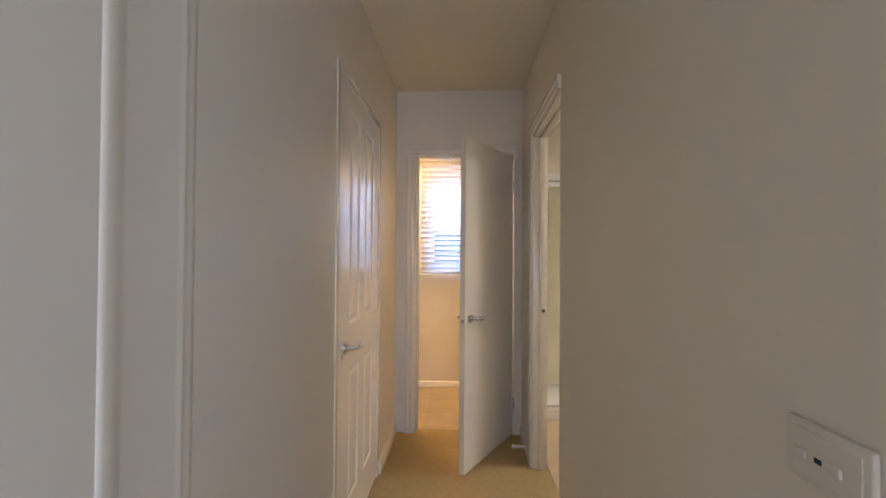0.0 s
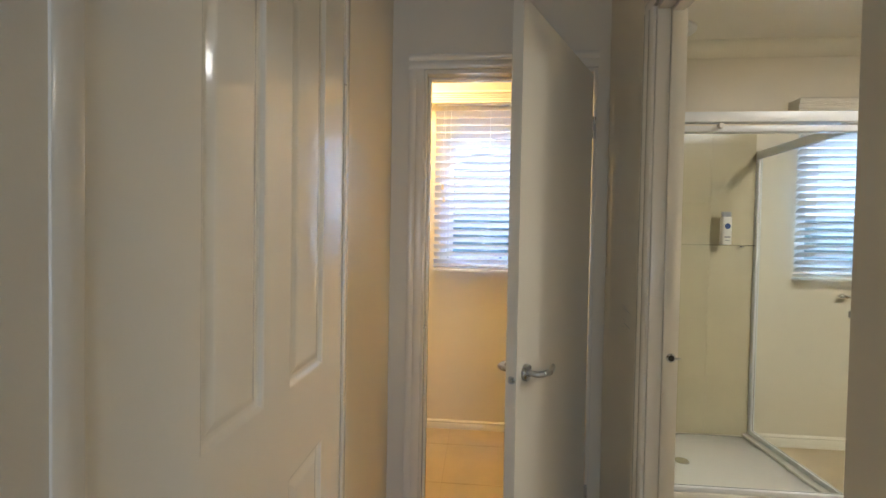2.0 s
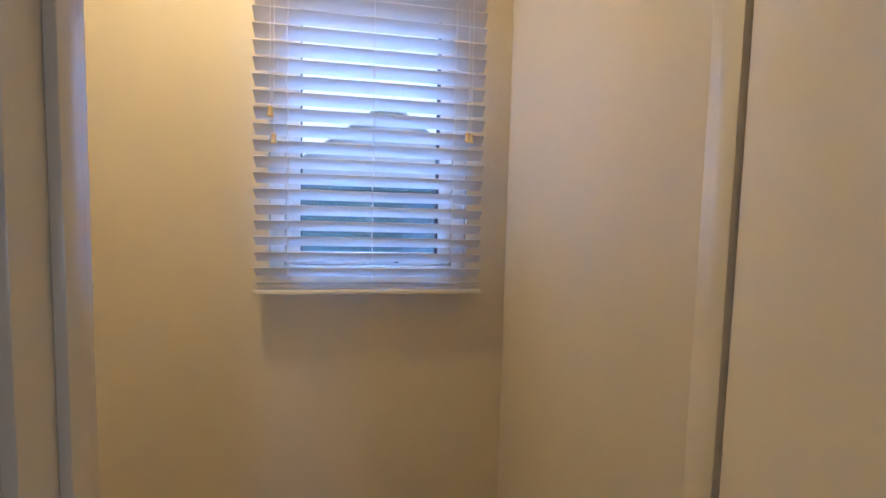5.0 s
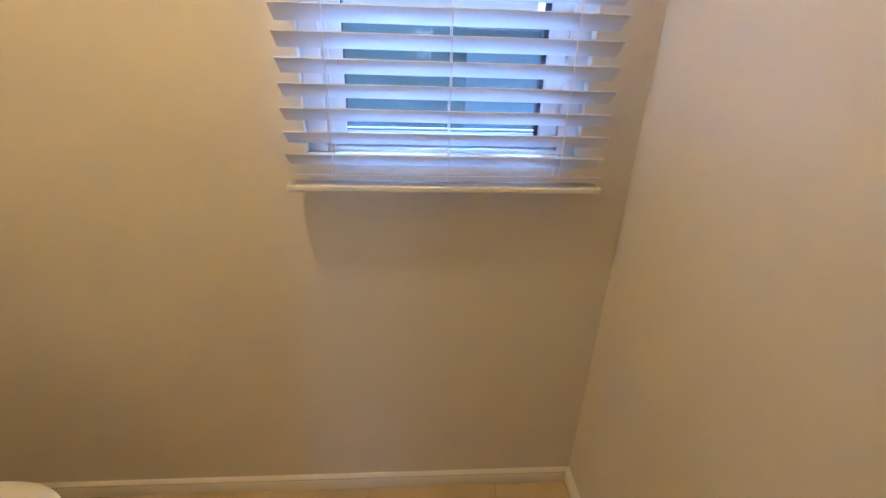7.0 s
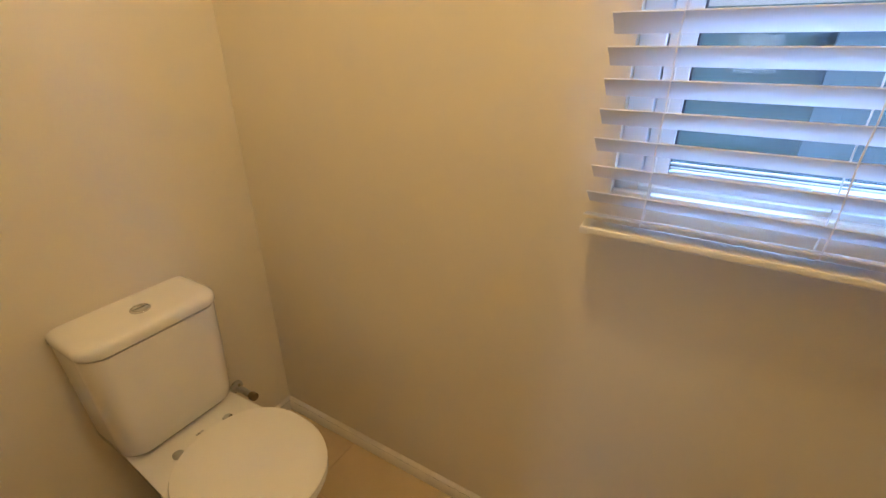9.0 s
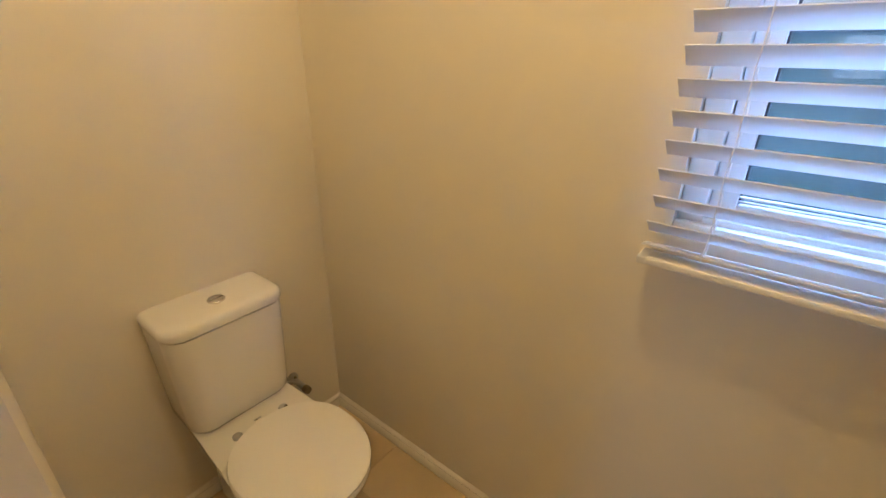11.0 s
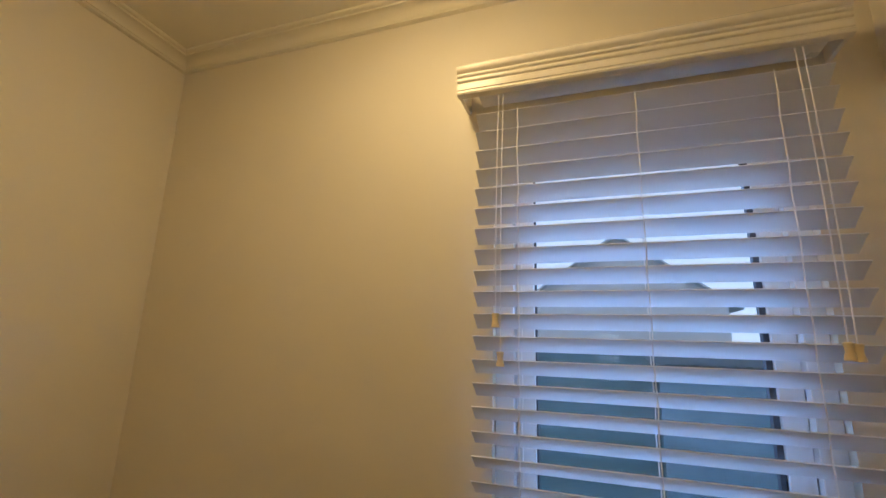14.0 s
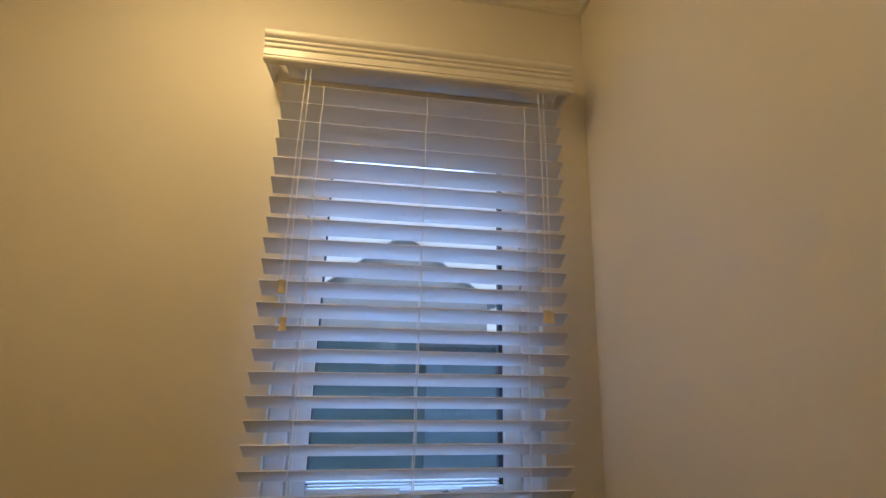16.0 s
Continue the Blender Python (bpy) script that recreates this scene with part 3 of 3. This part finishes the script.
def blind(xc, half, seed, cords=True, drop=0.0):
    """Faux-wood venetian blind with a moulded pelmet, hung in front of the wall."""
    rnd = random.Random(seed)
    b = empty("venetian_blind", Matrix.Translation((xc, YW, 0)), "white faux-wood venetian blind, slats tilted half open", "blind", "blinds at the windows")
    prof = [(0, 2.238), (0.098, 2.238), (0.104, 2.240), (0.106, 2.244), (0.104, 2.248), (0.101, 2.250), (0.101, 2.252), (0.1035, 2.254), (0.1045, 2.268), (0.101, 2.271), (0.101, 2.273),
            (0.106, 2.2755), (0.1075, 2.279), (0.1065, 2.2825), (0.103, 2.2845), (0.103, 2.2865), (0.108, 2.289), (0.109, 2.2925), (0.1055, 2.2955), (0.1055, 2.2975), (0.112, 2.301), (0.1155, 2.307), (0.115, 2.314), (0.110, 2.320), (0.100, 2.3225), (0, 2.322)]
    prof = [(max(p, 0.086) if p == 0 else p, q - drop) for p, q in prof]
    part("valance", sweep(prof, (-half - 0.042, 0, 0), (half + 0.026, 0, 0), (0, -1, 0)), GLOSS, b, "white moulded pelmet")
    for x in (-half - 0.041, half + 0.016):
        part("valance_return", box(x, x + 0.009, -0.0855, -0.001, 2.240 - drop, 2.320 - drop, 0.001, 1), GLOSS, b)
    part("headrail", box(-half + 0.006, half - 0.006, -0.080, -0.022, 2.244 - drop, 2.290 - drop, 0.003), PLASTIC, b)
    # slats
    zt, zb, n = 2.182 - drop, 1.1278, 22
    me = None
    tilt = radians(37)
    for i in range(n):
        z = zt + (zb - zt) * i / (n - 1)
        a = tilt * (1 + 0.03 * rnd.uniform(-1, 1)) if i < n - 1 else radians(14)
        if me is None:
            bm = bmesh.new()
            pts = []
            for k in range(7):
                u = -0.025 + 0.05 * k / 6
                pts.append((u, 0.0012 * math.cos(u / 0.025 * 1.4)))
            ring = [(u, v + 0.0013) for u, v in pts] + [(u, v - 0.0013) for u, v in reversed(pts)]
            add_loft(bm, [[(x, u, v) for u, v in ring] for x in (-half, half)])
            s = part("slat", bm, SLAT, b)
            me = s.data
        else:
            s = new("slat", me)
            s.parent = b
        if i == n - 1:
            z = 1.142
        s.matrix_local = pose(rnd.uniform(-0.0012, 0.0012), -0.054, z, math.degrees(-a), rnd.uniform(-0.08, 0.08), 0)
    rail = part("bottom_rail", box(-half + 0.012, half - 0.012, -0.080, -0.030, 1.1085, 1.1225, 0.003, 3), PLASTIC, b)
    for sx in (-1, 1):
        part("end_cap", box(sx * (half - 0.006) - 0.009, sx * (half - 0.006) + 0.009, -0.0815, -0.0285, 1.1075, 1.1235, 0.003), PLASTIC, rail)
    # ladders and lift cords
    for x in (-half + 0.105, 0.0, half - 0.105):
        for y in (-0.0745, -0.0335):
            pts = [(x + 0.0015 * math.sin(k * 2.1), y - (0.002 if y < -0.05 else -0.002), 2.20 + (1.14 - 2.20) * k / 20) for k in range(21)]
            part("ladder_cord", tube(pts, 0.0014, 5), CORD, b)
    if cords:
        for x, zb2, sx in ((-half + 0.055, 1.695, -1), (-half + 0.066, 1.612, -1), (half - 0.062, 1.648, 1), (half - 0.049, 1.646, 1)):
            pts = [(x - sx * 0.006 * (1 - k / 8) ** 2, -0.085 - 0.004 * math.sin(k * 0.35), 2.235 + (zb2 - 2.235) * k / 8) for k in range(9)]
            c = part("pull_cord", tube(pts, 0.0013, 5), CORD, b)
            part("tassel", lathe([(0.0, 0.013), (0.007, 0.013), (0.0088, 0.011), (0.007, 0.004), (0.0064, -0.004), (0.0088, -0.012), (0.0094, -0.018), (0, -0.018)], 12, "z", (x, -0.0865, zb2 - 0.012)), CREAM, c, "cream plastic cord tassel")
    return b


blind(0.004, 0.370, 3)
blind(2.33, 0.36, 4, False, 0.066)


# ---- toilet ----
def superring(cx, cy, rx0, rx1, ry, z, n=40, p=2.4):
    """Egg-shaped ring: rx0 towards -x, rx1 towards +x."""
    out = []
    for i in range(n):
        a = 2 * math.pi * i / n
        c, s = math.cos(a), math.sin(a)
        rx = rx1 if c > 0 else rx0
        out.append((cx + rx * math.copysign(abs(c) ** (2 / p), c), cy + ry * math.copysign(abs(s) ** (2 / p), s), z))
    return out


def toilet():
    """Close-coupled suite; origin on the floor at the wall, facing +x."""
    t = empty("toilet", Matrix.Translation((XT + 0.011, 3.735, 0)), "white ceramic close-coupled toilet with its lid down", "toilet")
    # cistern tapers a little downwards and is rounded in front
    bm = bmesh.new()

    def cis(z, d, hw, r=0.06, n=8):
        pts = [(-0.009, -hw, z)]
        for i in range(n + 1):
            a = -math.pi / 2 + math.pi / 2 * i / n
            pts.append((d - r + r * math.cos(a), -hw + r + r * math.sin(a), z))
        for i in range(n + 1):
            a = math.pi / 2 * i / n
            pts.append((d - r + r * math.cos(a), hw - r + r * math.sin(a), z))
        return pts + [(-0.009, hw, z)]
    add_loft(bm, [cis(0.403, 0.140, 0.150), cis(0.408, 0.152, 0.160), cis(0.420, 0.160, 0.165), cis(0.46, 0.164, 0.167), cis(0.60, 0.168, 0.173), cis(0.755, 0.172, 0.178)])
    part("cistern", bm, CERAMIC, t)
    bm = bmesh.new()
    add_loft(bm, [cis(0.759, 0.168, 0.175), cis(0.761, 0.175, 0.181), cis(0.764, 0.176, 0.182), cis(0.778, 0.176, 0.182), cis(0.785, 0.174, 0.180), cis(0.791, 0.169, 0.175), cis(0.795, 0.161, 0.167), cis(0.798, 0.145, 0.151)])
    lid = part("cistern_lid", bm, CERAMIC, t)
    btn = part("flush_button", lathe([(0.0, 0.0), (0.025, 0.0), (0.025, 0.003), (0.023, 0.005), (0.0205, 0.0045), (0.020, 0.003), (0.0, 0.003)], 32, "z", (0.09, 0, 0.7985)), SATIN, lid, "satin chrome dual flush button")
    for sx, nm in ((1, "half_button"), (-1, "full_button")):
        bm = bmesh.new()
        arc = [(0.0185 * math.cos(a), 0.0185 * math.sin(a)) for a in [radians(-80 + 16 * k) for k in range(11)]]
        add_loft(bm, [[(0.09 + sx * (px + 0.0008) * q, py * q, z) for px, py in arc] for z, q in ((0.8012, 1.0), (0.8030, 1.0), (0.8036, 0.95))])
        part(nm, bm, SATIN, btn)
    # pan with outlet body
    bm = bmesh.new()
    add_loft(bm, [superring(0.34, 0, 0.14, 0.13, 0.105, 0.0), superring(0.34, 0, 0.14, 0.13, 0.105, 0.03), superring(0.345, 0, 0.12, 0.12, 0.095, 0.12),
                  superring(0.37, 0, 0.14, 0.17, 0.12, 0.24), superring(0.40, 0, 0.17, 0.215, 0.160, 0.33), superring(0.41, 0, 0.185, 0.225, 0.172, 0.375), superring(0.41, 0, 0.18, 0.22, 0.168, 0.388)])
    part("pan", bm, CERAMIC, t)
    bm = bmesh.new()
    deck = [[(0.02, -0.10, 0.0), (0.28, -0.09, 0.0), (0.28, 0.09, 0.0), (0.02, 0.10, 0.0)],
            [(0.02, -0.10, 0.25), (0.28, -0.09, 0.25), (0.28, 0.09, 0.25), (0.02, 0.10, 0.25)],
            [(0.015, -0.150, 0.365), (0.33, -0.168, 0.365), (0.33, 0.168, 0.365), (0.015, 0.150, 0.365)],
            [(0.015, -0.152, 0.398), (0.30, -0.168, 0.392), (0.30, 0.168, 0.392), (0.015, 0.152, 0.398)],
            [(0.02, -0.146, 0.404), (0.29, -0.160, 0.396), (0.29, 0.160, 0.396), (0.02, 0.146, 0.404)]]
    add_loft(bm, deck)
    part("deck", bm, CERAMIC, t)
    bm = bmesh.new()
    add_loft(bm, [superring(0.42, 0, 0.175, 0.218, 0.178, 0.392, 48, 2.15), superring(0.424, 0, 0.182, 0.225, 0.184, 0.396, 48, 2.15), superring(0.424, 0, 0.182, 0.225, 0.184, 0.408, 48, 2.15), superring(0.42, 0, 0.178, 0.221, 0.180, 0.411, 48, 2.15)])
    part("seat", bm, SEATPLASTIC, t)
    bm = bmesh.new()
    add_loft(bm, [superring(0.42, 0, 0.176, 0.219, 0.178, 0.4125, 48, 2.15), superring(0.424, 0, 0.183, 0.226, 0.185, 0.416, 48, 2.15), superring(0.424, 0, 0.183, 0.226, 0.185, 0.424, 48, 2.15),
                  superring(0.42, 0, 0.178, 0.221, 0.180, 0.430, 48, 2.15), superring(0.42, 0, 0.150, 0.190, 0.150, 0.4335, 48, 2.15), superring(0.42, 0, 0.06, 0.08, 0.06, 0.435, 48, 2.15)])
    part("seat_lid", bm, SEATPLASTIC, t)
    for y in (-0.078, 0.078):
        part("hinge_cap", lathe([(0, 0), (0.015, 0), (0.015, 0.007), (0.011, 0.011), (0, 0.012)], 20, "z", (0.222, y, 0.397)), STEEL, t, "satin chrome seat hinge cap")
    part("badge", box(0.196, 0.204, -0.012, 0.012, 0.398, 0.4005, 0.001, 1), STEEL, t)
    return t


toilet()
# stop tap
s = empty("stop_tap", Matrix.Translation((XT, 3.985, 0.280)), "dull chrome water stop tap on the wall beside the cistern", "tap")
part("flange", lathe([(0, 0), (0.026, 0), (0.024, 0.006), (0.012, 0.012), (0, 0.012)], 20, "x"), STEEL, s)
part("tap_body", tube([(0.01, 0, 0), (0.06, 0, 0), (0.085, 0, 0)], [0.011, 0.012, 0.012], 12), STEEL, s)
part("tap_handle", tube([(0.083, 0, 0), (0.090, 0, 0), (0.108, 0, 0)], [0.013, 0.016, 0.015], 10), DARKMETAL, s)
part("hose", tube([(0.055, 0, 0.0), (0.055, -0.03, 0.03), (0.06, -0.07, 0.06), (0.07, -0.10, 0.105)], 0.006, 8), STEEL, s)
# ceiling lamps, both out of view; the bathroom fitting is assumed
for x, y, g in ((WC_LAMP[0], WC_LAMP[1], "toilet room"), (2.3, 2.4, "bathroom")):
    s = empty("ceiling_light", Matrix.Translation((x, y, H)), "round white ceiling light, out of view, switched on, in the " + g, "ceiling light")
    part("base", lathe([(0, 0), (0.13, 0), (0.13, -0.02), (0.115, -0.026), (0, -0.026)], 36, "z"), PLASTIC, s)
    part("diffuser", lathe([(0, -0.027), (0.118, -0.027), (0.114, -0.045), (0.096, -0.062), (0.06, -0.073), (0, -0.077)], 36, "z"), BULBGLOW, s)

# ---- bathroom ----
SX, SY = 1.755, 3.40
bm = bmesh.new()
add_box(bm, BX0 + 0.010, SX + 0.02, SY - 0.02, YW - 0.010, 0.0, 0.055, 0.006)
add_box(bm, BX0 + 0.002, SX + 0.02, SY - 0.02, SY + 0.05, 0.055, 0.10, 0.008)
add_box(bm, SX - 0.05, SX + 0.02, SY + 0.052, YW - 0.002, 0.055, 0.075, 0.008)
tray = empty("shower_tray", Matrix.Translation((0, 0, 0)), "white shower tray with a raised rim", "shower tray")
part("basin", bm, CERAMIC, tray)
part("waste", lathe([(0, 0), (0.04, 0), (0.038, 0.004), (0, 0.005)], 24, "z", (1.15, 3.8, 0.0555)), CHROME, tray)
scr = empty("shower_screen", Matrix.Translation((0, 0, 0)), "framed glass shower screen with a sliding door", "shower screen")
part("head_rail", box(BX0 + 0.003, SX + 0.02, SY - 0.022, SY + 0.022, 1.915, 1.965, 0.004), ALU, scr)
part("lower_head_rail", box(BX0 + 0.003, SX + 0.02, SY - 0.012, SY + 0.034, 1.870, 1.900, 0.004), ALU, scr)
part("side_rail", box(SX - 0.014, SX + 0.014, SY + 0.035, YW - 0.003, 1.886, 1.936, 0.004), ALU, scr)
part("wall_post", box(SX - 0.014, SX + 0.014, YW - 0.034, YW - 0.003, 0.078, 1.885, 0.003), ALU, scr)
part("corner_post", box(SX - 0.014, SX + 0.014, SY - 0.01, SY + 0.02, 0.104, 1.869, 0.003), ALU, scr)
part("sill_rail", box(SX - 0.014, SX + 0.014, SY + 0.052, YW - 0.035, 0.078, 0.105, 0.003), ALU, scr)
part("front_sill", box(BX0 + 0.003, SX - 0.015, SY - 0.012, SY + 0.02, 0.102, 0.125, 0.003), ALU, scr)
for g in (box(SX - 0.003, SX + 0.003, SY + 0.022, YW - 0.036, 0.107, 1.885), box(BX0 + 0.012, SX - 0.016, SY + 0.004, SY + 0.010, 0.127, 1.869)):
    pane = part("pane", g, SHOWERGLASS, scr, "clear glass panel")
    pane.visible_shadow = False
part("roller", lathe([(0, -0.010), (0.012, -0.010), (0.014, -0.006), (0.014, 0.008), (0, 0.010)], 18, "y", (1.09, SY - 0.026, 1.895)), PLASTIC, scr, "white plastic door roller")
part("door_handle", box(1.71, 1.745, SY - 0.012, SY + 0.003, 0.985, 1.02, 0.005), STEEL, scr)
shelf = empty("glass_shelf", Matrix.Translation((1.45, YW - 0.01, 1.318)), "narrow clear glass shelf on the shower wall", "shelf")
part("glass", box(-0.24, 0.23, -0.12, 0, 0, 0.006, 0.001), SHOWERGLASS, shelf).visible_shadow = False
for x in (-0.2, 0.2):
    part("bracket", box(x - 0.012, x + 0.012, -0.03, 0.0, -0.012, 0.0, 0.003), CHROME, shelf)
bottle = empty("shampoo_bottle", Matrix.Translation((1.53, YW - 0.07, 1.324)), "white shampoo bottle with a grey cap on the shelf", "bottle")
bm = bmesh.new()
add_loft(bm, [superring(0, 0, 0.030, 0.030, 0.018, 0.0, 24, 3), superring(0, 0, 0.033, 0.033, 0.021, 0.006, 24, 3), superring(0, 0, 0.033, 0.033, 0.021, 0.165, 24, 3), superring(0, 0, 0.030, 0.030, 0.018, 0.180, 24, 3)])
part("flask", bm, PLASTIC, bottle)
bm = bmesh.new()
add_loft(bm, [superring(0, 0, 0.026, 0.026, 0.016, 0.181, 24, 3), superring(0, 0, 0.028, 0.028, 0.017, 0.185, 24, 3), superring(0, 0, 0.028, 0.028, 0.017, 0.212, 24, 3)])
part("cap", bm, GREYINK, bottle, "grey flip cap")
part("label", lathe([(0, -0.0215), (0.018, -0.0215), (0.018, -0.0222), (0, -0.0222)], 24, "y", (0, 0, 0.12)), BLUEINK, bottle, "dark blue round mark")
part("label", box(-0.018, 0.018, -0.0222, -0.0212, 0.045, 0.055), GREYINK, bottle, "plain grey bar of print")
part("label", box(-0.014, 0.014, -0.0222, -0.0212, 0.025, 0.031), GREYINK, bottle, "plain grey bar of print")
vent = empty("ceiling_vent", Matrix.Translation((1.107, 3.985, H)), "round white extractor vent on the bathroom ceiling", "vent")
part("rim", lathe([(0, 0), (0.13, 0), (0.13, -0.012), (0.11, -0.022), (0.085, -0.022), (0.085, -0.010), (0, -0.010)], 36, "z"), PLASTIC, vent)
for i in range(5):
    y = -0.06 + 0.03 * i
    hw = math.sqrt(0.082 ** 2 - y * y)
    part("slat", box(-hw, hw, y - 0.004, y + 0.004, -0.021, -0.0105, 0.001, 1), PLASTIC, vent)
dish = empty("towel_hook", Matrix.Translation((2.30, YW, 1.003)), "small chrome hook on the wall under the bathroom window", "hook")
part("plate", lathe([(0, 0), (0.02, 0), (0.018, -0.006), (0, -0.007)], 18, "y"), CHROME, dish)
part("peg", tube([(-0.04, -0.03, 0), (0, -0.035, 0), (0.04, -0.03, 0)], [0.011, 0.016, 0.011], 10, 0.7), STEEL, dish)
part("stem", tube([(0, -0.005, 0), (0, -0.035, 0)], 0.008, 8), CHROME, dish)

# wall tiles of the shower
for wname, rows in (("shower_tiles_back", "back"), ("shower_tiles_side", "side")):
    base = empty(wname, Matrix.Translation((0, 0, 0)), "large glossy beige tiles lining the shower wall", "wall tiles", "", "structure")
    if rows == "back":
        part("grout", box(BX0 + 0.008, SX - 0.018, YW - 0.0048, YW - 0.0005, 0.06, 2.049), WALLGROUT, base)
    else:
        part("grout", box(BX0 + 0.0005, BX0 + 0.0048, SY + 0.031, YW - 0.009, 0.06, 2.049), WALLGROUT, base)
    for i in range(4):
        for j in range(6):
            z0 = 0.06 + j * 0.385
            z1 = min(z0 + 0.3838, 2.05)
            if rows == "back":
                x0 = BX0 + 0.012 + i * 0.295
                finish("tile", box(x0, min(x0 + 0.2938, SX - 0.016), YW - 0.006, YW - 0.001, z0, z1, 0.001, 1), WALLTILE, base, smooth=0)
            elif i < 3:
                y0 = SY + 0.03 + i * 0.26
                finish("tile", box(BX0 + 0.001, BX0 + 0.006, y0, min(y0 + 0.2588, YW - 0.008), z0, z1, 0.001, 1), WALLTILE, base, smooth=0)

# ---- outside ----
SKYGLOW = bpy.data.materials.new("hazy_sky_glow")
SKYGLOW.use_nodes = True
sb = SKYGLOW.node_tree.nodes["Principled BSDF"]
sb.inputs["Base Color"].default_value = (0, 0, 0, 1)
sb.inputs["Emission Color"].default_value = (0.74, 0.89, 1.0, 1)
sb.inputs["Emission Strength"].default_value = 2.4
structure("backdrop", box(-90, 90, 70, 70.2, -2, 60), SKYGLOW, "bright hazy white sky far beyond the yard", "sky")
structure("ground", box(-40, 40, 4.34, 80, -0.5, -0.3), GRASS, "dry patchy lawn outside the window", "ground")
f = empty("fence", Matrix.Translation((0, 7.2, -0.3)), "dark teal painted sheet steel fence in the yard", "fence")
for i in range(8):
    x0 = -10.9 + 2.4 * i
    bm = box(x0, x0 + 2.39, 0, 0.03, 0.02, 1.93)
    for k in range(8):
        add_box(bm, x0 + 0.15 + 0.29 * k, x0 + 0.21 + 0.29 * k, -0.004, -0.0005, 0.02, 1.93, 0.001, 1)
    part("panel", bm, FENCE, f)
    part("rail", box(x0, x0 + 2.39, -0.03, 0.06, 1.932, 1.98, 0.005), FENCE, f)

# pale steel shed wall and roof beyond one half of the window
shed = empty("garden_shed", Matrix.Translation((0.30, 6.55, -0.3)), "pale blue-grey ribbed steel garden shed in the yard", "shed")
bm = box(0, 2.6, 0, 0.04, 0, 1.84)
for k in range(26):
    add_box(bm, 0.03 + 0.1 * k, 0.075 + 0.1 * k, -0.004, -0.0005, 0.0, 1.84, 0.0015, 1)
part("wall", bm, SHED, shed)
bm = bmesh.new()
ribs = [(-0.06 + 0.038 * k, 0.008 * (k % 2)) for k in range(73)]
rings = [[(x, y, z + off) for x, off in ribs] for y, z in ((-0.08, 1.845), (0.57, 1.915))]
add_loft(bm, rings, close=False)
bmesh.ops.solidify(bm, geom=bm.faces[:], thickness=0.004)
part("roof", bm, SHED, shed, "corrugated steel roof sheet")

# the neighbouring house, gable end on
house = empty("neighbour_house", Matrix.Translation((0.75, 20.0, -0.3)), "pale blue-grey weatherboard house end with a steel gable roof", "house")
hw, eave, apex = 3.4, 3.6, 6.05
bm = bmesh.new()
add_loft(bm, [[(-hw, y, 0), (hw, y, 0), (hw, y, eave), (0, y, apex), (-hw, y, eave)] for y in (0.0, 6.0)])
wall = part("wall", bm, WEATHERBOARD, house, smooth=0)
for k in range(31):
    z = 0.15 + 0.2 * k
    half_board = hw - 0.01 if z + 0.2 < eave else hw * (apex - z - 0.2) / (apex - eave) - 0.02
    if half_board > 0.1:
        finish("board", box(-half_board, half_board, -0.03, -0.002, z, z + 0.185, 0.004, 1), WEATHERBOARD, wall, smooth=0)
slope = (apex - eave) / hw
for sx in (-1, 1):
    bm = bmesh.new()
    ends = [(sx * 0.0, apex + 0.02), (sx * (hw + 0.35), eave - 0.35 * slope + 0.02)]
    add_loft(bm, [[(x, y, z + t) for x, z, t in ((ends[0][0], ends[0][1], 0), (ends[1][0], ends[1][1], 0), (ends[1][0], ends[1][1], 0.07), (ends[0][0], ends[0][1], 0.07))] for y in (-0.35, 6.3)])
    part("roof", bm, PALEROOF, house, "pale steel roof slope", smooth=0)

# ---- floor tiles of the toilet room ----
slab = bpy.data.objects["floor_wc_slab"]
S = 0.45
finish("tile", box(ED0 + 0.006, ED1 - 0.006, YE + 0.066, YF - 0.002, -0.004, 0.0, 0.0012, 1), TILE, slab, smooth=0)
for i in range(5):
    for j in range(3):
        x0, y0 = XT + 0.002 + i * S - 0.08, YF + j * S - 0.12
        x1, y1 = min(x0 + S - 0.002, 0.484), min(y0 + S - 0.002, 4.199)
        x0, y0 = max(x0, XT + 0.002), max(y0, YF)
        finish("tile", box(x0, x1, y0, y1, -0.004, 0.0, 0.0012, 1), TILE, slab, smooth=0)
